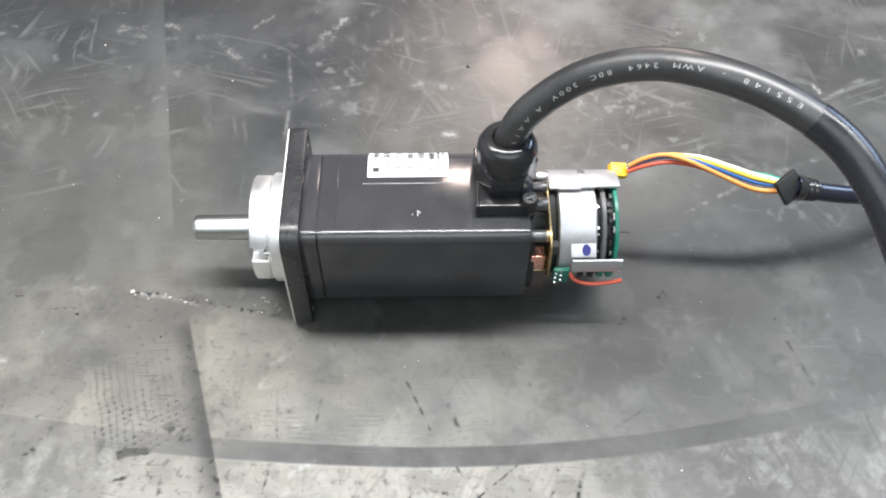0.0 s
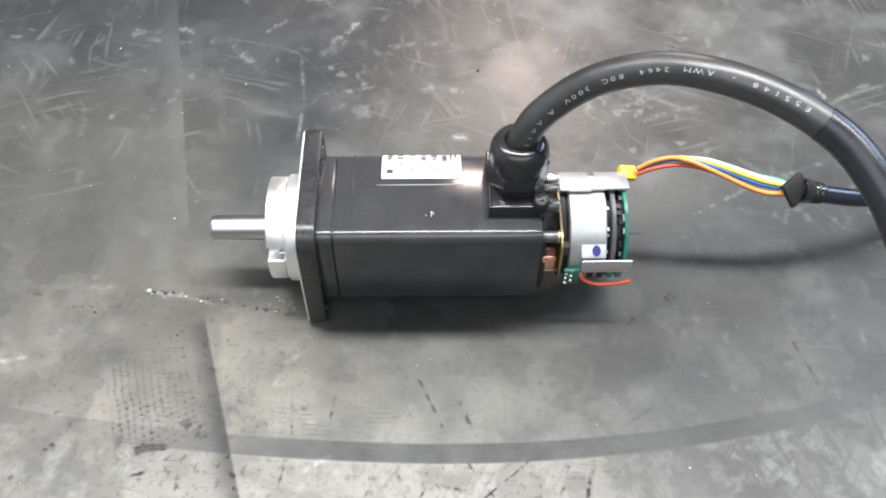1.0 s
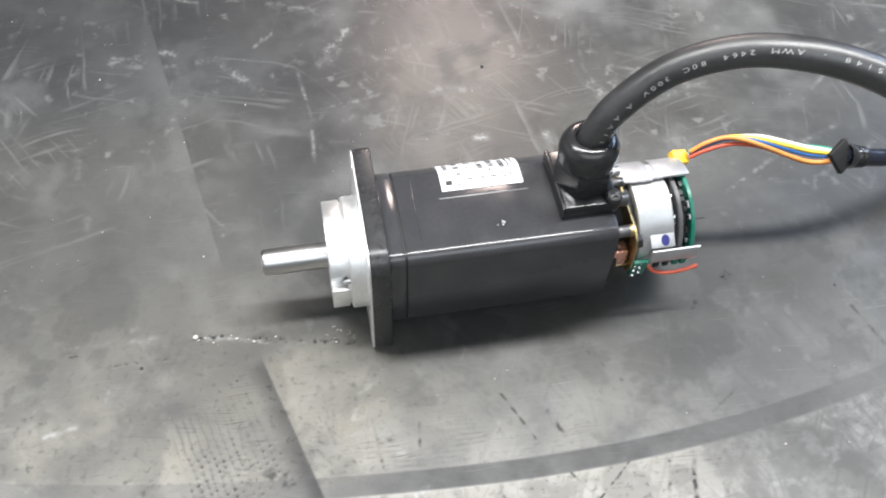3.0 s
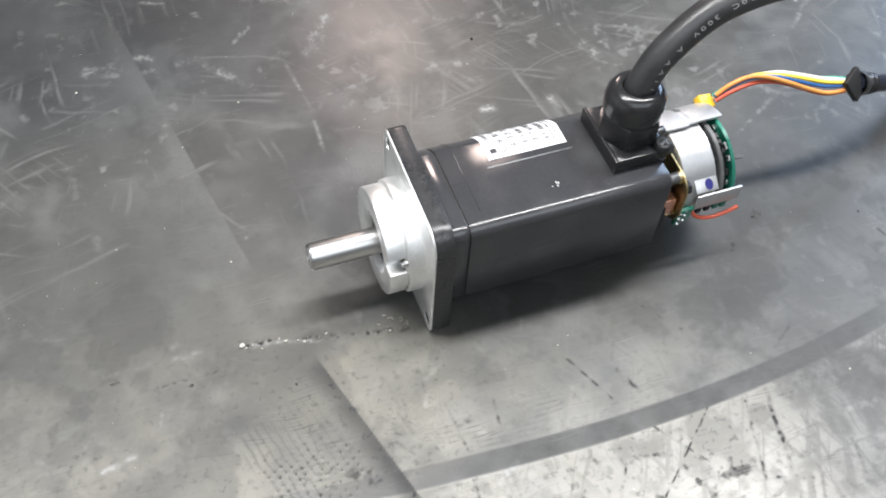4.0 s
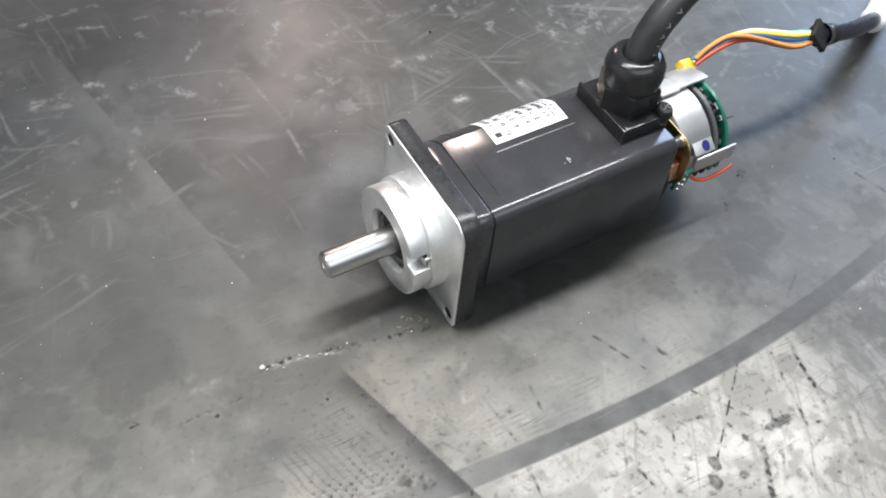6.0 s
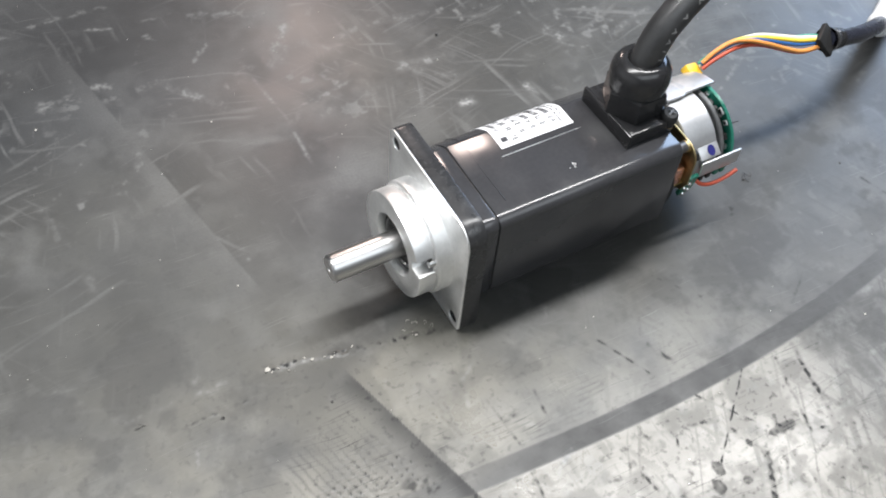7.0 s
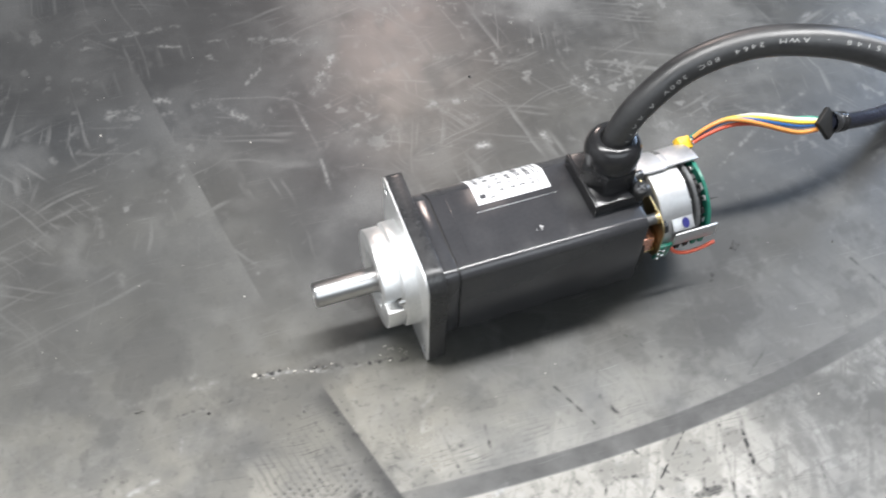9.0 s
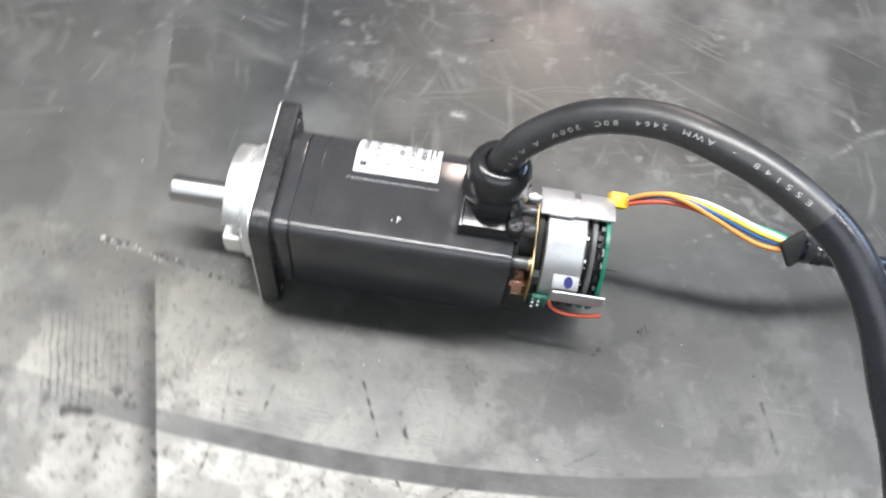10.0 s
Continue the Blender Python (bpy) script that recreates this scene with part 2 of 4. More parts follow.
def extruded(loops, w0, w1, m, bevel=0.0003):
    """Outlines (the first the rim, the rest holes) given thickness from w0 to w1, with rounded rims, then posed by m."""
    cu = bpy.data.curves.new("outline", "CURVE")
    cu.dimensions, cu.fill_mode = "2D", "BOTH"
    cu.extrude, cu.bevel_depth, cu.bevel_resolution, cu.offset = (w1 - w0) / 2 - bevel, bevel, 1, -bevel
    for pts in loops:
        sp = cu.splines.new("POLY")
        sp.points.add(len(pts) - 1)
        for p, (u, v) in zip(sp.points, pts):
            p.co = (u, v, 0, 1)
        sp.use_cyclic_u = True
    ob = bpy.data.objects.new("outline", cu)
    scene.collection.objects.link(ob)
    mesh = bpy.data.meshes.new_from_object(ob.evaluated_get(bpy.context.evaluated_depsgraph_get()))
    bm = bmesh.new()
    bm.from_mesh(mesh)
    bmesh.ops.remove_doubles(bm, verts=bm.verts[:], dist=1e-6)
    bpy.data.objects.remove(ob)
    bpy.data.curves.remove(cu)
    bpy.data.meshes.remove(mesh)
    bmesh.ops.recalc_face_normals(bm, faces=bm.faces[:])
    return moved(bm, m @ Matrix.Translation((0, 0, (w0 + w1) / 2)))


def arc(cu, cv, r, a0, a1, steps):
    return [(cu + r * math.cos(radians(a0 + (a1 - a0) * k / steps)), cv + r * math.sin(radians(a0 + (a1 - a0) * k / steps))) for k in range(steps + 1)]


def circle(cu, cv, r, steps=32):
    return arc(cu, cv, r, 0, 360 - 360 / steps, steps - 1)


def spline(points, steps=10):
    """A smooth line through the points."""
    p = [Vector(q) for q in points]
    p = [2 * p[0] - p[1], *p, 2 * p[-1] - p[-2]]
    out = []
    for a, b, c, d in zip(p, p[1:], p[2:], p[3:]):
        for k in range(steps):
            u = k / steps
            out.append(0.5 * (2 * b + (c - a) * u + (2 * a - 5 * b + 4 * c - d) * u * u + (3 * b - a - 3 * c + d) * u ** 3))
    return out + [p[-2]]


def frames(line):
    """Along a line: place, tangent and two steady normals."""
    out, side = [], None
    for i, p in enumerate(line):
        t = (line[min(i + 1, len(line) - 1)] - line[max(i - 1, 0)]).normalized()
        side = (Vector((0, 0, 1)) if side is None and abs(t.z) < 0.9 else Vector((0, 1, 0)) if side is None else side)
        side = (side - side.dot(t) * t).normalized()
        out.append((p, t, side, t.cross(side)))
    return out


def tube(line, radius, sides=20):
    """A round cable along a line; radius is a number or a function of the way from 0 to 1."""
    bm = bmesh.new()
    rings, fr = [], frames(line)
    for i, (p, t, a, b) in enumerate(fr):
        r = radius(i / (len(fr) - 1)) if callable(radius) else radius
        rings.append([bm.verts.new(p + r * (math.cos(q) * a + math.sin(q) * b)) for q in (2 * math.pi * k / sides for k in range(sides))])
    for c, d in zip(rings, rings[1:]):
        for k in range(sides):
            bm.faces.new((c[k], c[(k + 1) % sides], d[(k + 1) % sides], d[k]))
    bm.faces.new(rings[0][::-1]), bm.faces.new(rings[-1])
    bmesh.ops.recalc_face_normals(bm, faces=bm.faces[:])
    return bm


def glyph(char, height):
    """One character as a flat mesh, centred, with its foot on the line."""
    cu = bpy.data.curves.new("glyph", "FONT")
    cu.body, cu.size, cu.align_x, cu.resolution_u = char, height * 1.4, "CENTER", 3
    ob = bpy.data.objects.new("glyph", cu)
    scene.collection.objects.link(ob)
    mesh = bpy.data.meshes.new_from_object(ob.evaluated_get(bpy.context.evaluated_depsgraph_get()))
    bm = bmesh.new()
    bm.from_mesh(mesh)
    bpy.data.objects.remove(ob)
    bpy.data.curves.remove(cu)
    bpy.data.meshes.remove(mesh)
    return bm


def join(target, bm):
    """Adds the faces of bm to target."""
    mesh = bpy.data.meshes.new("joined")
    bm.to_mesh(mesh)
    bm.free()
    target.from_mesh(mesh)
    bpy.data.meshes.remove(mesh)


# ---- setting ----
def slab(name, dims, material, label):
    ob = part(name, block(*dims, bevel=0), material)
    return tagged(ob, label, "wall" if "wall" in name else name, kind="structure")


# Room shell is unseen; its tones set what glossy surfaces mirror.
slab("wall_north", (-2.6, 2.6, 2.5, 2.6, -0.9, 1.9), wall_paint, "plain grey painted workshop wall behind the bench")
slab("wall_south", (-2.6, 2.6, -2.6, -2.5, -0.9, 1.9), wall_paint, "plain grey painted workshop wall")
slab("wall_east", (2.5, 2.6, -2.5, 2.5, -0.9, 1.9), wall_paint, "plain grey painted workshop wall")
# Out of view; paler than the others to brighten the flange face.
slab("wall_west", (-2.6, -2.5, -2.5, 2.5, -0.9, 1.9), wall_bounce, "unseen workshop wall, kept pale to bounce light onto the flange face")
slab("ceiling", (-2.6, 2.6, -2.6, 2.6, 1.9, 2.0), ceiling_paint, "plain white painted workshop ceiling")
slab("floor", (-2.6, 2.6, -2.6, 2.6, -1.0, -0.9), floor_paint, "plain grey painted workshop floor")
slab("bench_top", (-0.9, 1.0, -0.75, 0.8, -0.045, -0.006), bench_wood, "wooden bench board under the rubber mat")


# ---- rubber bench mat ----
def value_noise(X, Y, cell, seed):
    rng = np.random.default_rng(seed)
    g = rng.random((256, 256)).astype(np.float32).ravel()
    u, v = X / cell + 1000.0, Y / cell + 1000.0
    i, j = np.floor(u).astype(np.int32), np.floor(v).astype(np.int32)
    a, b = u - i, v - j
    a, b = a * a * (3 - 2 * a), b * b * (3 - 2 * b)
    i0, i1, j0, j1 = (i & 255) * 256, ((i + 1) & 255) * 256, j & 255, (j + 1) & 255
    return (g.take(i0 + j0) * (1 - a) + g.take(i1 + j0) * a) * (1 - b) + (g.take(i0 + j1) * (1 - a) + g.take(i1 + j1) * a) * b


def fractal(X, Y, cell, seed, octaves=4):
    out, amp, total = 0.0, 1.0, 0.0
    for k in range(octaves):
        out, total = out + amp * value_noise(X, Y, cell / 2 ** k, seed + k), total + amp
        amp *= 0.55
    return out / total


def soft(x, lo, hi):
    u = np.clip((x - lo) / (hi - lo), 0, 1)
    return u * u * (3 - 2 * u)


FINE = 0.00054
xs = np.concatenate([np.linspace(-0.85, -0.20, 14)[:-1], np.arange(-0.20, 0.335, FINE), np.linspace(0.335, 0.95, 14)])
ys = np.concatenate([np.linspace(-0.70, -0.175, 12)[:-1], np.arange(-0.175, 0.245, FINE), np.linspace(0.245, 0.75, 12)])
GX, GY = (g.astype(np.float32) for g in np.meshgrid(xs, ys, indexing="ij"))
light_w, dark_w, zone_sheen_w, height = np.zeros_like(GX), np.zeros_like(GX), np.zeros_like(GX), np.zeros_like(GX)
rng = np.random.default_rng(7)


def stroke(field, x0, y0, x1, y1, width, amount, bend=0.0, ragged=0.5, seed=0):
    """Adds a scratch from one place to another, bowed by bend, of uneven strength, to a field."""
    n = max(2, int(abs(bend) / 0.002) + 2)
    mx, my = -(y1 - y0), x1 - x0
    length = math.hypot(mx, my) + 1e-9
    pts = [(x0 + (x1 - x0) * k / (n - 1) + mx / length * bend * 4 * (k / (n - 1)) * (1 - k / (n - 1)),
            y0 + (y1 - y0) * k / (n - 1) + my / length * bend * 4 * (k / (n - 1)) * (1 - k / (n - 1))) for k in range(n)]
    lo_x, hi_x = min(p[0] for p in pts) - 3 * width, max(p[0] for p in pts) + 3 * width
    lo_y, hi_y = min(p[1] for p in pts) - 3 * width, max(p[1] for p in pts) + 3 * width
    i0, i1, j0, j1 = np.searchsorted(xs, lo_x), np.searchsorted(xs, hi_x), np.searchsorted(ys, lo_y), np.searchsorted(ys, hi_y)
    if i1 <= i0 or j1 <= j0:
        return
    X, Y = GX[i0:i1, j0:j1], GY[i0:i1, j0:j1]
    best = np.full(X.shape, 9.0)
    for (ax, ay), (bx, by) in zip(pts, pts[1:]):
        dx, dy = bx - ax, by - ay
        u = np.clip(((X - ax) * dx + (Y - ay) * dy) / (dx * dx + dy * dy + 1e-12), 0, 1)
        best = np.minimum(best, np.hypot(X - ax - u * dx, Y - ay - u * dy))
    mask = np.exp(-(best / width) ** 2) * amount
    mask *= 1 - ragged + ragged * 2 * soft(value_noise(X, Y, 0.004, 50 + seed), 0.35, 0.75)
    mask *= 0.45 + 0.85 * soft(value_noise(X, Y, 0.0013, 70 + seed), 0.25, 0.75)
    field[i0:i1, j0:j1] = np.maximum(field[i0:i1, j0:j1], mask)


# the pale worn zone outside a bowed edge, and the dark band along it, with sheen and shade painted between
def edge_line(X):
    return -0.0920 + 0.80 * np.clip(X - 0.040, 0, None) ** 2 + 0.42 * np.clip(0.040 - X, 0, None) ** 2


gap = edge_line(GX) - GY
patchy = 0.45 * fractal(GX, GY, 0.05, 3, 6) + 0.55 * fractal(GX, GY, 0.016, 4, 5)
zone_sheen_w += soft(gap, -0.0004, 0.0006) * (0.58 + 0.50 * patchy) * soft(GX, -0.085, -0.03) * (1 - 0.9 * soft(GX, 0.09, 0.15))
# Near and left rubber made paler: overhead gloss put into the colour.
zone_sheen_w += 0.52 * soft(gap + 0.075, 0.0, 0.06) * soft(patchy, 0.25, 0.75) * (1 - soft(gap, -0.0088, -0.0080)) * (1 - 0.85 * soft(GX, 0.04, 0.15))
zone_sheen_w += 0.32 * soft(-GX - 0.02, 0.0, 0.03) * soft(0.03 - GY, 0.0, 0.08) * soft(patchy, 0.2, 0.8)
# Glow on the mat behind the motor, painted as a paler tone.
zone_sheen_w += 0.20 * soft(GX, -0.01, 0.04) * (1 - soft(GX, 0.14, 0.22)) * soft(GY, 0.02, 0.05) * (1 - soft(GY, 0.10, 0.20)) * (0.5 + patchy)
# Broad front gradient, the same gloss as a paler tone.
zone_sheen_w += 0.16 * soft(0.06 - GY, 0.0, 0.10) * (0.5 + patchy)
# Hazy reflection left of the motor, painted into the colour.
zone_sheen_w += 0.20 * soft(-GX - 0.01, 0.0, 0.06) * soft(0.15 - GY, 0.0, 0.07) * (0.4 + patchy) * (1 - 0.6 * soft(-0.03 - GY, 0.0, 0.04))
# Far right: part of the window sheen painted as paleness.
zone_sheen_w += 0.16 * soft(GX, 0.14, 0.20) * soft(GY, 0.03, 0.08) * (0.4 + patchy)
# Far left corner, which mirrors little light, darkened by colour.
dark_w += 0.60 * soft(GY, 0.135, 0.185) * soft(0.02 - GX, 0.0, 0.06) * (1 - soft(GY, 0.23, 0.29)) * (1 - soft(-GX, 0.17, 0.24)) * (0.6 + 0.8 * patchy)
band = (soft(gap, -0.0090, -0.0080) - soft(gap, -0.0006, 0.0002)) * soft(GX, -0.058, -0.03)
dark_w += 0.60 * band * (1 - 0.75 * soft(GX, 0.11, 0.25)) * (0.35 + 1.0 * fractal(GX, GY, 0.010, 9, 5)) * (1 - 0.35 * soft(0.02 - GX, 0.0, 0.05))
height -= 0.00003 * soft(gap, -0.0004, 0.0006) * soft(GX, -0.06, -0.02) * (1 - soft(GX, 0.10, 0.16))

# overlapping sheets: a straight joint in front and one far behind it
def joint(x0, y0, x1, y1):
    dx, dy = x1 - x0, y1 - y0
    n = math.hypot(dx, dy)
    return ((GY - y0) * dx - (GX - x0) * dy) / n, ((GX - x0) * dx + (GY - y0) * dy) / n


side, along = joint(-0.046, -0.023, -0.017, -0.106)
within = soft(along, 0.0, 0.012) * (1 - soft(along, 0.12, 0.14))
dark_w = np.maximum(dark_w, 0.78 * within * (0.30 * soft(side, -0.044, -0.030) + 0.70 * soft(side, -0.012, -0.0002) - soft(side, 0.0, 0.0006)) * (0.75 + 0.5 * fractal(GX, GY, 0.012, 21)))
zone_sheen_w += 0.46 * within * (soft(side, -0.0002, 0.0006) - soft(side, 0.02, 0.07)) * (1 - soft(along, 0.065, 0.075)) * (0.4 + patchy)
side2, along2 = joint(-0.104, 0.205, -0.060, 0.018)
within2 = soft(along2, 0.0, 0.03) * (1 - soft(along2, 0.18, 0.195))
light_w = np.maximum(light_w, 0.17 * within2 * (0.5 * soft(side2, -0.055, -0.02) + 0.5 * soft(side2, -0.016, -0.0002) - soft(side2, 0.0, 0.0008)) * (0.3 + fractal(GX, GY, 0.02, 22)))

stroke(dark_w, -0.046, -0.023, -0.016, -0.109, 0.0006, 0.5, 0.0, 0.4, 60)
stroke(dark_w, -0.016, -0.109, -0.006, -0.138, 0.0006, 0.4, 0.0, 0.5, 61)
# a block of worn ribs that end in rows of raised dots, by the front joint
ragged_edge = 0.010 * (fractal(GX, GY, 0.014, 32) - 0.5)
ribs = soft(side + ragged_edge, -0.046, -0.038) * (1 - soft(side, -0.011, -0.007)) * soft(along, 0.004, 0.02) * (1 - soft(along + ragged_edge, 0.056, 0.060))
jitter = 0.0016 * (fractal(GX, GY, 0.006, 37, 2) - 0.5)
wave = np.maximum(0, np.sin((side + jitter) * 2 * math.pi / 0.0029 + 0.8 * fractal(GX, GY, 0.02, 36)))
dark_w = np.maximum(dark_w, 0.46 * ribs * wave * soft(fractal(GX, GY, 0.02, 34), 0.28, 0.55))
block_mask = soft(side + ragged_edge, -0.044, -0.040) * (1 - soft(side, -0.009, -0.006)) * soft(along, 0.024, 0.040) * (1 - soft(along + ragged_edge, 0.060, 0.063))
dots = wave ** 1.5 * np.maximum(0, np.sin((along + 0.25 * side + 0.0018 * (fractal(GX, GY, 0.007, 38, 2) - 0.5)) * 2 * math.pi / 0.0030)) ** 1.2
broken = soft(fractal(GX, GY, 0.008, 33), 0.30, 0.52) * (0.35 + 0.9 * value_noise(GX, GY, 0.0026, 39))
dark_w = np.maximum(dark_w, block_mask * broken * np.minimum(1, dots * 1.5))
rim = soft(along + ragged_edge, 0.050, 0.056) * (1 - soft(along + ragged_edge, 0.061, 0.063)) * soft(side, -0.046, -0.040) * (1 - soft(side, -0.008, -0.004))
dark_w = np.maximum(dark_w, 0.85 * rim * soft(fractal(GX, GY, 0.007, 35), 0.42, 0.58))
height += 0.00016 * block_mask * dots * broken

# dust clouds and scuffs, thickest behind the motor
far = soft(GY, 0.01, 0.09)
cloudy = fractal(GX, GY, 0.045, 41, 5)
light_w = np.maximum(light_w, far * (0.10 + 0.14 * soft(GX, -0.06, 0.05)) * soft(cloudy, 0.44, 0.78) + 0.10 * soft(fractal(GX, GY, 0.02, 45), 0.5, 0.8))
speckle = fractal(GX, GY, 0.006, 61, 3)
light_w = np.maximum(light_w, (0.10 + 0.22 * far) * soft(speckle, 0.62, 0.80) * soft(fractal(GX, GY, 0.05, 65), 0.45, 0.65))
for k, (turn, cell, long, keep) in enumerate(((20, 0.0011, 0.05, 0.72), (75, 0.0013, 0.035, 0.75), (130, 0.0010, 0.04, 0.75), (160, 0.0016, 0.06, 0.72), (100, 0.0022, 0.05, 0.70))):
    c, s_ = math.cos(radians(turn)), math.sin(radians(turn))
    wob = 0.012 * (fractal(GX, GY, 0.07, 80 + k) - 0.5)
    hair = value_noise((GX * c + GY * s_) * cell / long, GX * -s_ + GY * c + wob, cell, 90 + k)
    area = soft(fractal(GX, GY, 0.04, 100 + k), 0.48, 0.66)
    light_w = np.maximum(light_w, (0.05 + 0.17 * far) * soft(hair, keep, keep + 0.25) * area)
for k in range(110):
    x, y = rng.uniform(-0.2, 0.33), rng.uniform(0.03, 0.245)
    a, ln = rng.uniform(0, math.pi), rng.uniform(0.004, 0.05) ** 1.0
    stroke(light_w, x, y, x + ln * math.cos(a), y + ln * math.sin(a), rng.uniform(0.0008, 0.0032), rng.uniform(0.03, 0.11), rng.uniform(-0.2, 0.2) * ln, 0.8, k)
for k in range(45):
    x, y = rng.uniform(-0.2, 0.3), rng.uniform(-0.17, 0.05)
    a, ln = rng.uniform(0, math.pi), rng.uniform(0.004, 0.03)
    stroke(light_w, x, y, x + ln * math.cos(a), y + ln * math.sin(a), rng.uniform(0.0008, 0.0016), rng.uniform(0.05, 0.16), rng.uniform(-0.2, 0.2) * ln, 0.8, k)
outer = soft(gap, -0.001, 0.002)
hatch = soft(gap, -0.026, -0.020) * (1 - soft(gap, -0.0085, -0.0076)) * soft(GX, -0.025, 0.0) * (1 - soft(GX, 0.08, 0.12))
lines = np.maximum(0, np.sin((gap + 0.002 * fractal(GX, GY, 0.03, 111)) * 2 * math.pi / 0.0021)) ** 2
dark_w = np.maximum(dark_w, 0.42 * hatch * lines * soft(fractal(GX, GY, 0.012, 112), 0.42, 0.6))
for x, y, rx, ry in ((0.0610, -0.1190, 0.0023, 0.0032), (0.0570, -0.1255, 0.0026, 0.0036), (0.0680, -0.1270, 0.0021, 0.0019), (0.0775, -0.1160, 0.0013, 0.0018), (0.0930, -0.1160, 0.0062, 0.0026)):
    reach = np.hypot((GX - x) / rx, (GY - y) / ry) + 0.5 * (value_noise(GX, GY, 0.002, 113) - 0.5)
    dark_w = np.maximum(dark_w, 0.85 * (1 - soft(reach, 0.7, 1.1)) * (0.6 + 0.5 * value_noise(GX, GY, 0.0012, 114)))
dark_w = np.maximum(dark_w, (0.12 + 0.26 * outer) * soft(fractal(GX, GY, 0.014, 120, 6), 0.54, 0.74) * soft(0.02 - GY, 0.0, 0.06))
dark_w = np.maximum(dark_w, (0.09 + 0.20 * outer) * soft(fractal(GX, GY, 0.006, 130, 4), 0.54, 0.72) * soft(0.03 - GY, 0.0, 0.06))
for k, (turn, long, keep) in enumerate(((62, 0.05, 0.74), (118, 0.04, 0.76), (12, 0.045, 0.78), (95, 0.03, 0.78))):
    c, s_ = math.cos(radians(turn)), math.sin(radians(turn))
    hair = value_noise((GX * c + GY * s_) * 0.0012 / long, GX * -s_ + GY * c + 0.010 * (fractal(GX, GY, 0.06, 140 + k) - 0.5), 0.0012, 150 + k)
    dark_w = np.maximum(dark_w, (0.12 + 0.16 * outer) * soft(hair, keep - 0.02, keep + 0.10) * soft(fractal(GX, GY, 0.03, 160 + k), 0.40, 0.60) * soft(0.02 - GY, 0.0, 0.06))
for k in range(24):
    x = rng.uniform(-0.02, 0.16)
    y = -0.095 - abs(rng.normal(0, 0.035))
    a, ln = (rng.normal(1.95, 0.22) if k % 4 else rng.normal(0.35, 0.25)), rng.uniform(0.012, 0.05)
    stroke(dark_w, x, y, x + ln * math.cos(a), y + ln * math.sin(a), rng.uniform(0.0005, 0.0007), rng.uniform(0.06, 0.18), rng.uniform(-0.12, 0.12) * ln, 0.9, k)
light_w = np.maximum(light_w, 0.34 * outer * soft(fractal(GX, GY, 0.007, 180, 5), 0.50, 0.78))
grime = fractal(GX, GY, 0.022, 185, 6)
dark_w = np.maximum(dark_w, 0.34 * soft(grime, 0.50, 0.64) * soft(0.05 - GY, 0.0, 0.05))
for k in range(14):
    x, y = rng.uniform(-0.03, 0.17), rng.uniform(-0.17, -0.05)
    a, ln = rng.normal(2.1, 0.6), rng.uniform(0.004, 0.024)
    stroke(dark_w, x, y, x + ln * math.cos(a), y + ln * math.sin(a), rng.uniform(0.0006, 0.0010), rng.uniform(0.10, 0.35), rng.uniform(-0.15, 0.15) * ln, 0.9, k)
mottle = fractal(GX, GY, 0.018, 170, 5)
dark_w = np.maximum(dark_w, (0.10 + 0.13 * far) * soft(mottle, 0.52, 0.76))
# single marks that stand out
LIGHT = [(-0.023, 0.141, -0.017, 0.074, 0.0010, 0.34), (-0.036, 0.194, -0.002, 0.180, 0.0036, 0.34), (-0.009, 0.144, 0.006, 0.170, 0.0034, 0.46),
         (0.173, 0.036, 0.243, 0.073, 0.0014, 0.22), (0.250, 0.124, 0.253, 0.119, 0.0012, 1.0), (0.062, 0.084, 0.067, 0.083, 0.0022, 0.7),
         (-0.126, 0.209, -0.073, 0.215, 0.0022, 0.34), (-0.061, 0.197, -0.039, 0.197, 0.0012, 0.30), (-0.085, 0.201, -0.074, 0.197, 0.0013, 0.5),
         (-0.036, 0.171, -0.045, 0.157, 0.0015, 0.45)]
FAINT = [(-0.060, 0.186, -0.057, 0.182, 0.0022, 0.40), (-0.045, 0.157, -0.034, 0.169, 0.0014, 0.42), (-0.059, 0.146, -0.041, 0.124, 0.0030, 0.30),
         (-0.116, 0.156, -0.107, 0.149, 0.0036, 0.34), (-0.091, 0.160, -0.085, 0.157, 0.0026, 0.40), (-0.114, 0.155, -0.100, 0.158, 0.0050, 0.24),
         (0.046, 0.118, 0.071, 0.117, 0.0030, 0.30), (0.126, 0.114, 0.131, 0.104, 0.0030, 0.36), (0.096, 0.081, 0.098, 0.077, 0.0026, 0.75),
         (0.158, 0.099, 0.185, 0.110, 0.0022, 0.25), (0.167, 0.078, 0.208, 0.058, 0.0012, 0.25), (0.233, 0.092, 0.278, 0.130, 0.0016, 0.25),
         (-0.127, -0.053, -0.116, -0.050, 0.0010, 0.5), (0.016, -0.091, 0.008, -0.096, 0.0012, 0.8), (-0.015, 0.110, 0.020, 0.118, 0.0012, 0.2)]
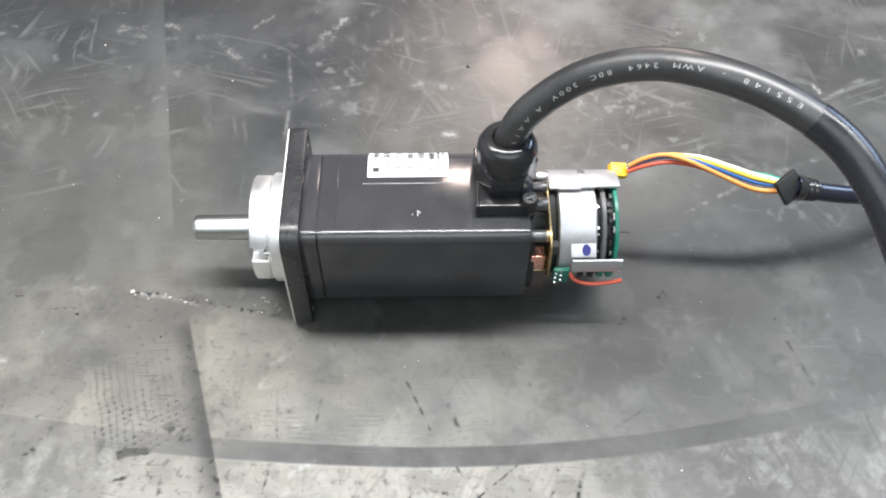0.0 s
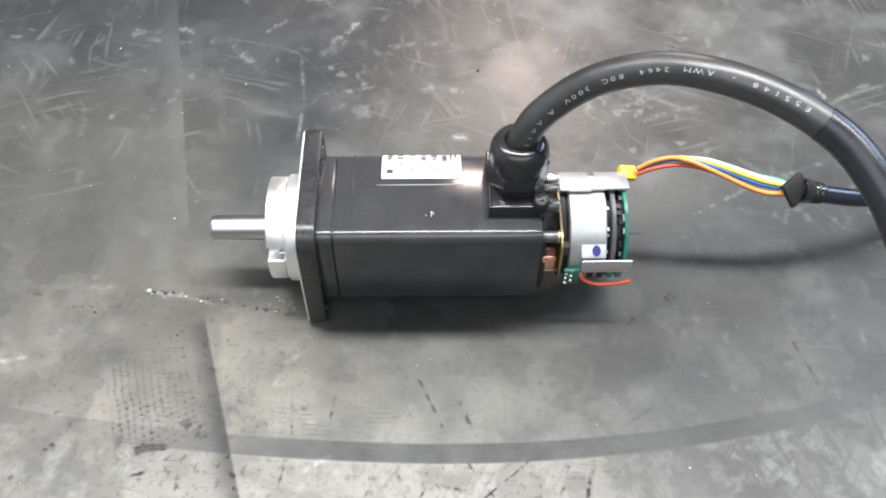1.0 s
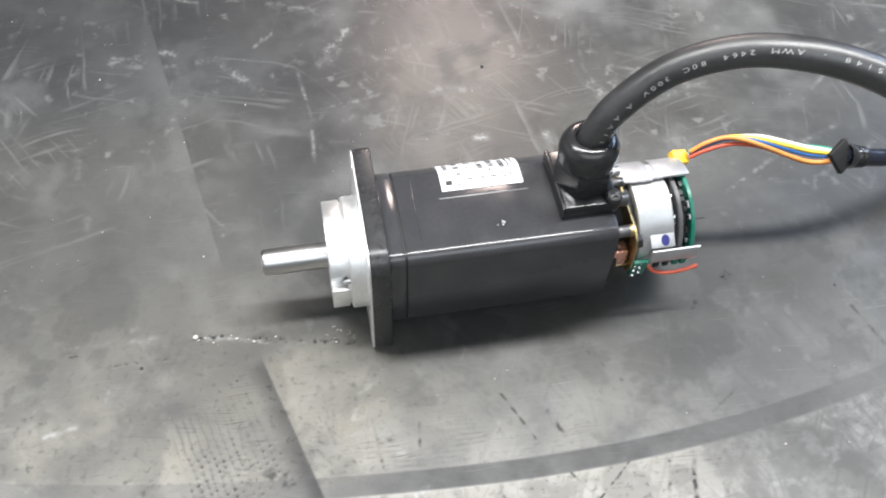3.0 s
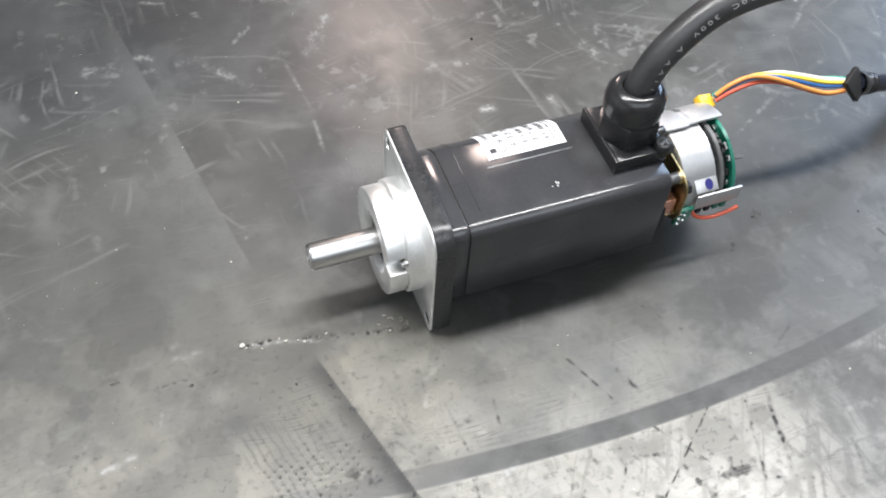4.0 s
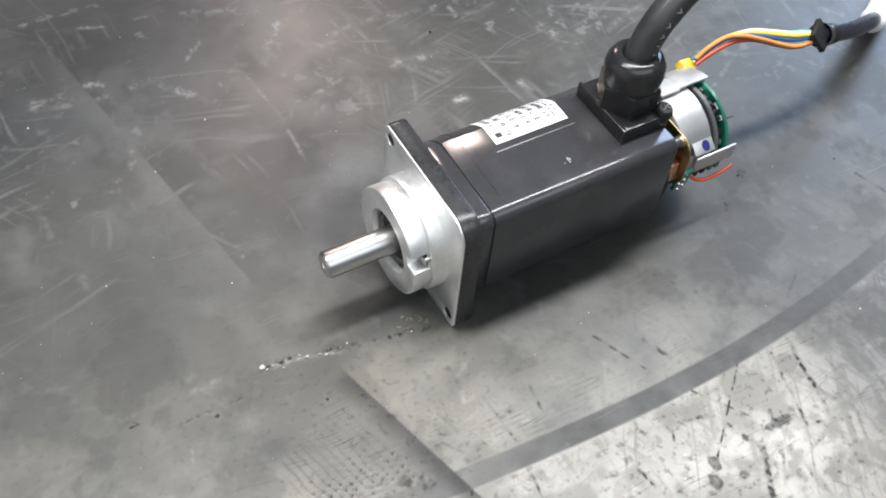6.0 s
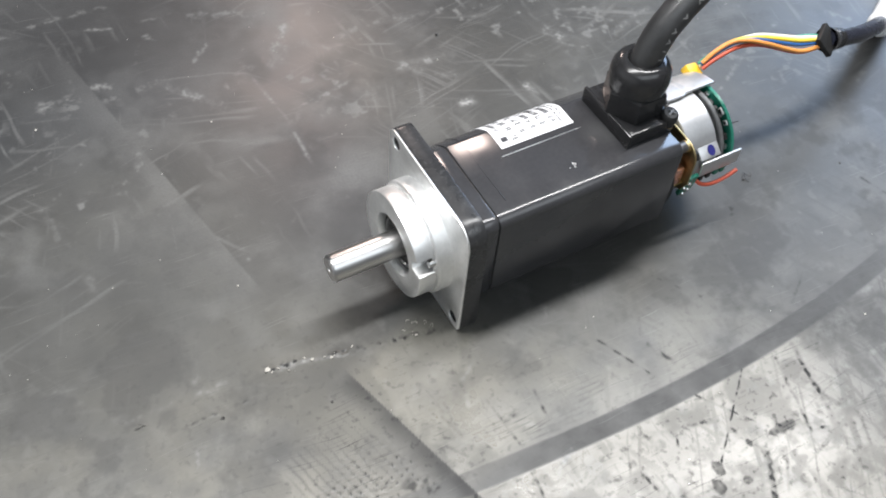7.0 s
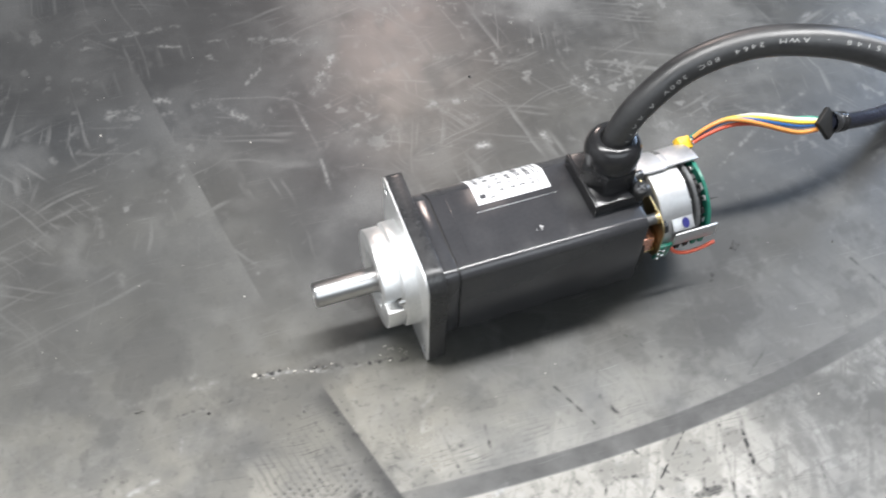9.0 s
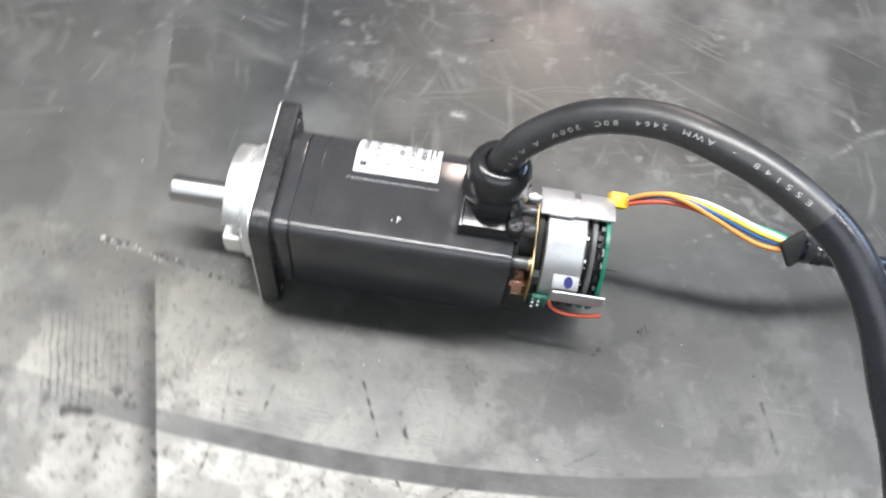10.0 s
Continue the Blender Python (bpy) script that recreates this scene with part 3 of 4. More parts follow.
DARK = [(0.1200, -0.0885, 0.1110, -0.1330, 0.0011, 0.70), (0.1100, -0.0910, 0.1020, -0.1220, 0.0008, 0.60), (0.0950, -0.0890, 0.0620, -0.1190, 0.0004, 0.75),
        (0.0700, -0.0900, 0.0860, -0.1110, 0.0005, 0.60), (0.0750, -0.1090, 0.0810, -0.1220, 0.0011, 0.50), (0.0810, -0.1220, 0.0725, -0.1380, 0.0013, 0.70),
        (0.0890, -0.1230, 0.0790, -0.1370, 0.0007, 0.45), (0.0330, -0.0980, 0.0360, -0.1170, 0.0009, 0.50), (0.0390, -0.0960, 0.0720, -0.1030, 0.0010, 0.50),
        (0.0550, -0.1020, 0.0480, -0.1130, 0.0006, 0.50), (0.0790, -0.0960, 0.0970, -0.0980, 0.0016, 0.45)]
INNER = [(0.0160, -0.0640, 0.0150, -0.0775, 0.0006, 0.55), (0.0500, -0.0550, 0.0620, -0.0790, 0.0005, 0.65), (-0.0020, -0.0600, -0.0020, -0.1040, 0.0006, 0.60),
         (0.0720, -0.0510, 0.0670, -0.0600, 0.0006, 0.55), (0.0670, -0.0650, 0.0720, -0.0760, 0.0010, 0.50), (-0.0180, -0.0540, -0.0190, -0.0730, 0.0024, 0.18),
         (-0.0830, -0.0700, -0.0930, -0.0890, 0.0019, 0.42), (-0.0930, -0.0890, -0.1060, -0.1030, 0.0015, 0.50), (0.2080, -0.0300, 0.2150, -0.0510, 0.0007, 0.5),
         (0.1480, -0.0620, 0.1330, -0.0730, 0.0007, 0.45), (0.1430, -0.0190, 0.1390, -0.0240, 0.0016, 0.4), (0.0000, -0.0700, 0.0080, -0.0690, 0.0012, 0.40)]
for k, (x0, y0, x1, y1, w, a) in enumerate(LIGHT + FAINT):
    stroke(light_w, x0, y0, x1, y1, w, 0.72 * a, 0.04 * math.hypot(x1 - x0, y1 - y0), 0.6, k)
for k, (x0, y0, x1, y1, w, a) in enumerate(DARK + INNER):
    stroke(dark_w, x0, y0, x1, y1, w, min(1.0, a), (0.06 if k % 2 else -0.04) * math.hypot(x1 - x0, y1 - y0), 0.6, k)
for turn in range(20, 160, 20):
    a0, a1 = radians(turn), radians(turn + 20)
    stroke(dark_w, -0.052 + 0.0135 * math.cos(a0), -0.1125 + 0.0135 * math.sin(a0), -0.052 + 0.0135 * math.cos(a1), -0.1125 + 0.0135 * math.sin(a1), 0.0009, 0.6, 0.0, 0.7, turn)
crack = np.zeros_like(GX)
stroke(crack, -0.072, -0.0145, -0.035, -0.0205, 0.0016, 1.0, 0.0, 1.0, 3)
stroke(crack, -0.035, -0.0205, -0.003, -0.0250, 0.0012, 0.8, 0.0, 1.0, 4)
stroke(crack, -0.110, -0.0245, -0.053, -0.0230, 0.0009, 0.35, 0.0, 0.9, 6)
crack *= 0.4 + 1.2 * value_noise(GX, GY, 0.0016, 200)
height += 0.00016 * crack * (value_noise(GX, GY, 0.0012, 201) - 0.35)
dark_w = np.maximum(dark_w, 0.7 * crack * soft(value_noise(GX, GY, 0.0014, 202), 0.45, 0.7))
stroke(light_w, -0.066, -0.0155, -0.036, -0.0205, 0.0011, 0.40, 0.0, 0.8, 5)
height += 0.00012 * (fractal(GX, GY, 0.03, 71) - 0.5)
near_motor = soft(GX, -0.012, -0.004) * (1 - soft(GX, 0.13, 0.14)) * (1 - soft(np.abs(GY), 0.033, 0.042))
height *= 1 - near_motor

nx, ny = len(xs), len(ys)
co = np.stack([GX, GY, height], -1).reshape(-1, 3)
idx = np.arange(nx * ny).reshape(nx, ny)
quads = np.stack([idx[:-1, :-1], idx[1:, :-1], idx[1:, 1:], idx[:-1, 1:]], -1).reshape(-1, 4)
mesh = bpy.data.meshes.new("ground")
mesh.vertices.add(len(co)), mesh.loops.add(quads.size), mesh.polygons.add(len(quads))
mesh.vertices.foreach_set("co", co.ravel().astype(np.float32))
mesh.loops.foreach_set("vertex_index", quads.ravel().astype(np.int32))
mesh.polygons.foreach_set("loop_start", (np.arange(len(quads)) * 4).astype(np.int32))
mesh.update(calc_edges=True)
mesh.polygons.foreach_set("use_smooth", np.ones(len(quads), dtype=bool))
# Scuffs, dark marks and worn zone, along with the painted sheen and shade.
wear = mesh.attributes.new("wear", "FLOAT_COLOR", "POINT")
wear.data.foreach_set("color", np.stack([np.clip(light_w, 0, 1), np.clip(dark_w, 0, 1), np.clip(zone_sheen_w, 0, 1), np.ones_like(GX)], -1).ravel().astype(np.float32))
mesh.materials.append(rubber)
tagged(new("ground", mesh), "black rubber bench mat, scuffed, scratched and dusty", "rubber mat", kind="structure")


# ---- servo motor ----
motor = thing("servo_motor", "black square servo motor lying on rubber mat, encoder uncovered", "motor", pose(0, 0, 0, 0, MOTOR_DIP, MOTOR_YAW))
AXIS = ALONG_X.copy()
AXIS.translation = (0, 0, 0.030)


def square_outline(h, r_plain, r_round, inset=0.0):
    """A square whose corners up near and down far are rounded by r_plain, the other two follow a circle r_round about the axis."""
    h -= inset
    c = h - r_plain
    pts = arc(-c, c, r_plain, 90, 180, 8)
    if r_round:
        a = math.degrees(math.acos(h / r_round))
        pts += arc(0, 0, r_round, 180 + a, 270 - a, 14)
        pts += arc(c, -c, r_plain, 270, 360, 8)
        pts += arc(0, 0, r_round, a, 90 - a, 14)
    else:
        pts += arc(-h + 0.004, -h + 0.004, 0.004, 180, 270, 6) + arc(c, -c, r_plain, 270, 360, 8) + arc(h - 0.004, h - 0.004, 0.004, 0, 90, 6)
    return pts


HOLE = 0.0247
holes = [circle(HOLE, HOLE, 0.00275, 20), circle(-HOLE, -HOLE, 0.00275, 20)]
flange = part("flange", extruded([square_outline(0.030, 0.0085, 0)] + holes, 0.0008, 0.0080, AXIS, 0.0005), worn_paint, motor, "worn black painted flange rim")
part("flange_face", extruded([square_outline(0.030, 0.0085, 0, 0.0002)] + holes, 0.0, 0.0008, AXIS, 0.0003), machined, flange, "bare machined aluminium mounting face")
HALF, ROUND = 0.0268, 0.0298  # the housing's half width and the circle that cuts two of its corners
TOP = 0.030 + HALF
part("front_bracket", extruded([square_outline(HALF, 0.0043, ROUND)], 0.0078, 0.0142, AXIS, 0.0004), black_paint, motor)
part("joint_ring", extruded([square_outline(HALF - 0.0006, 0.0040, ROUND - 0.0007)], 0.0140, 0.0152, AXIS, 0.0001), black_matte, motor)
body = part("motor_body", extruded([square_outline(HALF, 0.0043, ROUND)], 0.0148, 0.0962, AXIS, 0.0005), body_paint, motor, "glossy black painted stator housing")
part("step_line", extruded([arc(0, 0, ROUND + 0.00025, 28, 63, 14) + [(-0.0185, HALF + 0.00028), (-0.0185, HALF - 0.0006)] + arc(0, 0, ROUND - 0.0008, 63, 28, 14)], 0.0211, 0.0215, AXIS, 0.0001), black_paint, body)
part("edge_line", block(0.0312, 0.0662, 0.0000, 0.00025, TOP - 0.0002, TOP + 0.00015, 0.0001, 1), machined, body, "bright scratched edge beside the label")

# boss, slotted ring, seal and shaft
part("boss", lathe([(0.0, -0.0062), (0.0219, -0.0062), (0.0225, -0.0056), (0.0225, 0.0004), (0.0, 0.0004)], AXIS, 72), machined, motor, "turned aluminium centring boss")
notch = 160
rim = arc(0, 0, 0.0214, notch + 9, notch + 351, 80) + arc(0, 0, 0.0160, notch + 351 + 3, notch + 351 + 15, 4)
part("slotted_ring", extruded([rim, circle(0, 0, 0.0128, 48)], -0.0138, -0.0070, AXIS, 0.0005), machined, motor, "turned aluminium ring with a slot")
part("ring_neck", lathe([(0.0204, -0.0074), (0.0204, -0.0058)], AXIS, 72), machined, motor)
part("oil_seal", lathe([(0.0126, -0.0098), (0.0118, -0.0104), (0.0096, -0.0096), (0.0085, -0.0106), (0.0057, -0.0100), (0.0057, -0.0060)], AXIS, 48), black_matte, motor, "black rubber oil seal")
part("seal_lip", lathe([(0.0088, -0.0104), (0.0092, -0.0112), (0.0101, -0.0113), (0.0105, -0.0104)], AXIS, 48), dark_steel, motor, "dark steel ring round the seal")
part("shaft", lathe([(0.0, -0.0376), (0.0011, -0.0385), (0.0013, -0.0397), (0.0046, -0.0397), (0.0053, -0.0390), (0.0054, -0.0382), (0.0054, -0.0070)], AXIS, 48), steel, motor, "bright ground steel shaft with a centre hole")
part("slot_screw", lathe([(0.0, -0.0090), (0.0014, -0.0088), (0.0014, -0.0060)], Matrix.Translation((0, -0.0184, 0.0366)) @ ALONG_X, 16), steel, motor)

# type label over the rounded edge, with unreadable printing as bars
def on_round(x, angle, lift):
    r = min(ROUND, HALF / math.sin(radians(angle))) + lift
    return Vector((x, r * math.cos(radians(angle)), 0.030 + r * math.sin(radians(angle))))


def round_patch(x0, x1, a0, a1, lift, thick=0.00012, steps=14, wave=0.0):
    bm = bmesh.new()
    rows = [[bm.verts.new(on_round(x, a0 + (a1 - a0) * k / steps, lift + d)) for x, d in ((x0, 0), (x1, 0), (x1, thick), (x0, thick))] for k in range(steps + 1)]
    for a, b in zip(rows, rows[1:]):
        for k in range(4):
            bm.faces.new((a[k], a[(k + 1) % 4], b[(k + 1) % 4], b[k]))
    bm.faces.new(rows[0]), bm.faces.new(rows[-1][::-1])
    bmesh.ops.recalc_face_normals(bm, faces=bm.faces[:])
    return bm


label_part = part("type_label", round_patch(0.0330, 0.0652, 22, 83, 0.0001, steps=24), paper, motor, "white printed type label, curled round the housing")
bars = bmesh.new()
label_rng = random.Random(4)
for col, (x, tall, first, last_a) in enumerate(((0.0352, 0.0019, 30, 66), (0.0392, 0.0024, 28, 78), (0.0440, 0.0026, 46, 74), (0.0488, 0.0022, 28, 72), (0.0530, 0.0025, 42, 78), (0.0574, 0.0022, 28, 74), (0.0608, 0.0009, 28, 78), (0.0626, 0.0009, 28, 70))):
    a = first
    while a < last_a:
        w = tall * label_rng.uniform(0.50, 0.62) / ROUND * 57.3
        for x0, x1, b0, b1 in ((0, 1, 0, 0.26), (0, 0.19, 0.15, 0.85), (0.41, 0.60, 0.15, 0.85), (0.81, 1, 0.15, 0.85), (0, 1, 0.74, 1.0)):
            if label_rng.random() < 0.86:
                join(bars, round_patch(x + x0 * tall, x + x1 * tall, a + b0 * w, a + b1 * w, 0.00030, 0.00004, 1))
        a += w * label_rng.choice((1.35, 1.4, 1.5, 2.6))
    if col in (1, 2, 3, 4, 5):
        join(bars, round_patch(x - 0.0010, x - 0.00088, 32, 76, 0.00030, 0.00004, 8))
part("printing", bars, ink, label_part, "small dark printed lines")
part("logo_mark", round_patch(0.0350, 0.0376, 73.0, 77.6, 0.00030, 0.00004, 2), ink, label_part)
for x, y, w in ((0.0528, -0.0150, 0.0004), (0.0536, -0.0152, 0.0003), (0.0528, -0.0163, 0.0003), (0.0508, -0.0160, 0.0002)):
    part("paint_chip", block(x, x + w * 1.3, y, y + w * 3.2, TOP - 0.0002, TOP + 0.00012, 0.00005, 1), machined, body, "chipped spot showing bare metal")

# cable outlet: base, hexagon and dome nut
SHIFT[0] = Vector((0, -0.0038, -0.0026))
outlet = part("cable_outlet", block(0.0762, 0.0975, -0.0130, 0.0160, 0.0560, 0.0655, 0.0006), black_plastic, motor, "glossy black moulded cable outlet")
GLAND = Matrix.Translation((0.0868, 0.0015, 0.0))
part("outlet_wall", block(0.0752, 0.0766, -0.0135, 0.0165, 0.0560, 0.0660, 0.0003), black_plastic, outlet)
part("hexagon", lathe([(0.0, 0.0650), (0.0119, 0.0655), (0.0122, 0.0660), (0.0122, 0.0754), (0.0115, 0.0762), (0.0, 0.0764)], GLAND, 6), black_plastic, outlet, smooth=20)
part("dome_nut", lathe([(0.0104, 0.0760), (0.0112, 0.0768), (0.0115, 0.0815), (0.0111, 0.0843), (0.0099, 0.0866), (0.0081, 0.0880), (0.0063, 0.0881), (0.0057, 0.0875), (0.0056, 0.0800)], GLAND, 48), black_plastic, outlet)
screw = part("screw", lathe([(0.0, 0.0012), (0.0012, 0.0022), (0.0026, 0.0021), (0.0033, 0.0013), (0.0034, 0.0), (0.0034, -0.004)], Matrix.Translation((0.0955, -0.0108, 0.0662)) @ pose(0, 0, 0, 12, 0, 0), 24), black_matte, motor, "black cross-head screw")
for turn in (25, 115):
    # Slot bars in lighter grey, a steel glint put into the colour.
    part("cross_slot_glint", moved(block(-0.0022, 0.0022, -0.0004, 0.0004, 0.0018, 0.00235, 0.0001, 1), Matrix.Translation((0.0955, -0.0108, 0.0662)) @ pose(0, 0, 0, 12, 0, turn)), grey_disc, screw)

# back of the housing, spacers, brass plate
SHIFT[0] = Vector()
# End disc with an added dark core that blocks the view between parts.
part("end_bell_blocker", lathe([(0.0, 0.0965), (0.0262, 0.0965), (0.0262, 0.0985), (0.0180, 0.0990), (0.0180, 0.1060), (0.0, 0.1060)], AXIS, 48), black_matte, motor)
SHIFT[0] = Vector((0, -0.0045, -0.0030))


def rod(x0, x1, y, z, r, name, material, parent, label="", sides=16):
    return part(name, lathe([(0, x0), (r * 0.9, x0), (r, x0 + r * 0.15), (r, x1 - r * 0.15), (r * 0.9, x1), (0, x1)], Matrix.Translation((0, y, z)) @ ALONG_X, sides), material, parent, label)


rod(0.0960, 0.1035, -0.0165, 0.0525, 0.0024, "spacer", dark_steel, motor, "dark threaded spacer")
rod(0.0960, 0.1035, -0.0060, 0.0590, 0.0028, "spacer", dark_steel, motor)
rod(0.0960, 0.1035, 0.0010, 0.0610, 0.0020, "spacer", dark_steel, motor)
rod(0.0990, 0.1045, 0.0085, 0.0585, 0.0024, "plate_screw", steel, motor, "bright screw head")
plate_pts = [(0.010, 0.0), (0.010, 0.0262)] + arc(-0.0155, 0.0172, 0.0075, 90, 180, 8) + [(-0.0230, 0.0060), (-0.0205, 0.0005), (-0.0165, -0.0010), (-0.010, 0.000)]
plate = part("brass_plate", extruded([plate_pts], 0.1040, 0.1048, AXIS, 0.0002), brass, motor, "thin yellow brass plate")
rod(0.1046, 0.1075, -0.0190, 0.0480, 0.0030, "plate_nut", black_matte, plate, sides=6)
rod(0.1025, 0.1040, -0.0165, 0.0525, 0.0026, "washer", brass, plate)
part("brass_foot", block(0.0970, 0.1040, -0.0205, -0.0140, 0.0345, 0.0352, 0.0002, 1), brass, motor)
part("copper_block", block(0.0972, 0.1028, -0.0205, -0.0150, 0.0352, 0.0440, 0.0006), copper, motor, "reddish copper terminal block")

SHIFT[0] = Vector((0, -0.0053, -0.0036))
# encoder: rotor housing, code disc, circuit board and clips
ENC = ALONG_X.copy()
ENC.translation = (0, ENC_Y, ENC_Z)
encoder = part("encoder", lathe([(0.0, 0.1086), (0.0200, 0.1086), (0.0208, 0.1092), (0.0208, 0.1232), (0.0202, 0.1238), (0.0, 0.1238)], ENC, 64), satin_alu, motor, "satin aluminium encoder drum")
# Added black ring standing in for the shaded gap beside the drum.
part("gap_shade_ring", lathe([(0.0, 0.1050), (0.0192, 0.1050), (0.0196, 0.1054), (0.0196, 0.1074), (0.0182, 0.1080), (0.0182, 0.1090)], ENC, 64), black_matte, encoder)
part("core", lathe([(0.0168, 0.1235), (0.0168, 0.1310)], ENC, 48), black_matte, encoder)
part("code_disc", lathe([(0.0, 0.1258), (0.0198, 0.1258), (0.0202, 0.1262), (0.0202, 0.1276), (0.0, 0.1276)], ENC, 64), grey_disc, encoder, "grey code disc")
board = part("circuit_board", lathe([(0.0, 0.1308), (0.0208, 0.1308), (0.0210, 0.1310), (0.0210, 0.1322), (0.0208, 0.1324), (0.0, 0.1324)], ENC, 64), pcb_green, encoder, "round green circuit board")


def round_box(x0, x1, r0, r1, a, width, name, material, parent, label=""):
    """A small block set on the rim at the angle a about the encoder's axis."""
    m = Matrix.Translation((0, ENC_Y, ENC_Z)) @ Matrix.Rotation(radians(a - 90), 4, "X")
    return part(name, moved(block(x0, x1, -width / 2, width / 2, r0, r1, 0.0001, 1), m), material, parent, label)


chip_rng = random.Random(11)
a = 90.0
while a < 186:
    w = chip_rng.uniform(0.0010, 0.0032)
    x0 = chip_rng.choice((0.1280, 0.1286, 0.1292))
    round_box(x0, x0 + chip_rng.uniform(0.0010, 0.0020), 0.0168, 0.0182 + chip_rng.uniform(0, 0.0016), a, w, "chip", chip_rng.choice((black_matte, black_matte, grey_disc, solder)), board)
    a += 57.3 * w / 0.019 + chip_rng.uniform(2, 9)
for a in (104, 131, 139, 163):
    round_box(0.1240, 0.1250, 0.0150, 0.0186, a, chip_rng.uniform(0.0008, 0.0018), "solder_pin", solder, encoder)
for a, w, r0, r1 in ((118, 0.0030, 0.0176, 0.0200), (133, 0.0022, 0.0180, 0.0202)):
    round_box(0.1303, 0.1309, r0, r1, a, w, "board_mark", paper, board)
    round_box(0.1301, 0.1306, r0 + 0.0005, r1 - 0.0005, a, w - 0.0010, "board_chip", black_matte, board)
for a, w in ((112, 0.0030), (128, 0.0024), (146, 0.0028)):
    round_box(0.1323, 0.1330, 0.0140, 0.0168, a, w, "chip", black_matte, board)


def round_sheet(x0, x1, r, a0, a1, thick, steps=16):
    pts = arc(0, 0, r, a0, a1, steps) + arc(0, 0, r - thick, a1, a0, steps)
    return extruded([pts], x0, x1, ENC, 0.0002)


clip = part("top_clip", round_sheet(0.1052, 0.1180, 0.0232, 38, 88, 0.0010), satin_alu, encoder, "bent aluminium strap")
part("clip_tongue", round_sheet(0.1205, 0.1335, 0.0232, 44, 86, 0.0010), satin_alu, clip)
part("clip_bridge", round_sheet(0.1178, 0.1207, 0.0232, 62, 86, 0.0010), satin_alu, clip)
low = part("side_clip", block(0.1140, 0.1342, -0.0190, -0.0181, 0.0330, 0.0405, 0.0002), satin_alu, encoder, "bent aluminium tab")
part("side_lip", moved(block(0.1135, 0.1235, -0.0062, 0.0, -0.0005, 0.0005, 0.0002), Matrix.Translation((0, -0.0128, 0.0450)) @ pose(0, 0, 0, 38, 0, 0)), satin_alu, low)
part("ink_spot", moved(lathe([(0.0, 0.0003), (0.0017, 0.0003), (0.0017, 0.0)], Matrix.Diagonal((1.0, 1.35, 1, 1)), 20), Matrix.Translation((0.1195, -0.0157, 0.0434)) @ pose(0, 0, 0, 38, 0, 0)), blue_ink, low, "blue ink inspection spot")
small = part("small_board", moved(block(0.1072, 0.1136, -0.0008, 0.0008, -0.0066, 0.0048, 0.0002), Matrix.Translation((0, -0.0178, 0.0300)) @ pose(0, 0, 0, 10, 0, 0)), pcb_green, encoder, "small green circuit board with solder joints")
for k in range(6):
    part("solder_joint", lathe([(0.0, 0.0009), (0.0006, 0.0006), (0.0009, 0.0)], Matrix.Translation((0.1082 + 0.0022 * (k % 2), -0.0187, 0.0255 + k * 0.0016)) @ pose(0, 0, 0, 90, 0, 0), 10), solder, small)
for x in (0.1175, 0.1215, 0.1255, 0.1290):
    part("capacitor", block(x, x + 0.0024, -0.0170, -0.0120, 0.0265, 0.0320, 0.0003), black_matte if x < 0.125 else pcb_green, encoder)
part("red_lead", tube(spline([(0.1135, -0.0165, 0.0310), (0.1160, -0.0195, 0.0286), (0.1215, -0.0206, 0.0272), (0.1290, -0.0204, 0.0272), (0.1352, -0.0198, 0.0282)]), 0.00085, 12), wire_mats[5], encoder, "short red wire lead")
part("lead_pin", tube(spline([(0.1320, -0.0096, 0.0470), (0.1345, -0.0100, 0.0474), (0.1368, -0.0101, 0.0472)], 4), 0.00022, 8), black_matte, encoder, "thin dark cut lead")
part("yellow_tape", moved(block(-0.0040, 0.0034, -0.0031, 0.0031, -0.0020, 0.0020, 0.0007), Matrix.Translation((0.1356, 0.0200, 0.0500)) @ pose(0, 0, 0, 20, 15, 10)), yellow_tape, encoder, "yellow tape round the leads")

SHIFT[0] = Vector()
# ---- power cable ----
power = thing("power_cable", "thick black rubber power cable looping up from the motor's cable outlet", "cable")
ROUTE = [(0.0868, 0.0014, 0.0720), (0.0876, 0.0016, 0.0850), (0.0945, 0.0028, 0.0990), (0.1110, 0.0040, 0.1137), (0.1312, -0.0007, 0.1246), (0.1504, -0.0109, 0.1306), (0.1712, -0.0203, 0.1284),
         (0.1896, -0.0321, 0.1221), (0.2016, -0.0479, 0.1129), (0.2103, -0.0646, 0.1006), (0.2191, -0.0814, 0.0884), (0.2300, -0.1050, 0.0660), (0.2420, -0.1330, 0.0380),
         (0.2600, -0.1650, 0.0140), (0.2900, -0.2050, 0.0060), (0.3400, -0.2600, 0.0060), (0.4200, -0.3300, 0.0060)]
line = spline(ROUTE, 12)
jacket = part("jacket", tube(line, 0.0058, 28), rubber_jacket, power)
shrink = surface("shrink_tube", (0.020, 0.021, 0.026), 0.26, vary=0.25, bump=0.08, bump_scale=500)
dists = [0.0]
for a, b in zip(line, line[1:]):
    dists.append(dists[-1] + (b - a).length)


def at_length(s):
    k = max(i for i, d in enumerate(dists[:-1]) if d <= s)
    u = (s - dists[k]) / (dists[k + 1] - dists[k])
    return line[k].lerp(line[k + 1], u), (line[k + 1] - line[k]).normalized()


printed = bmesh.new()
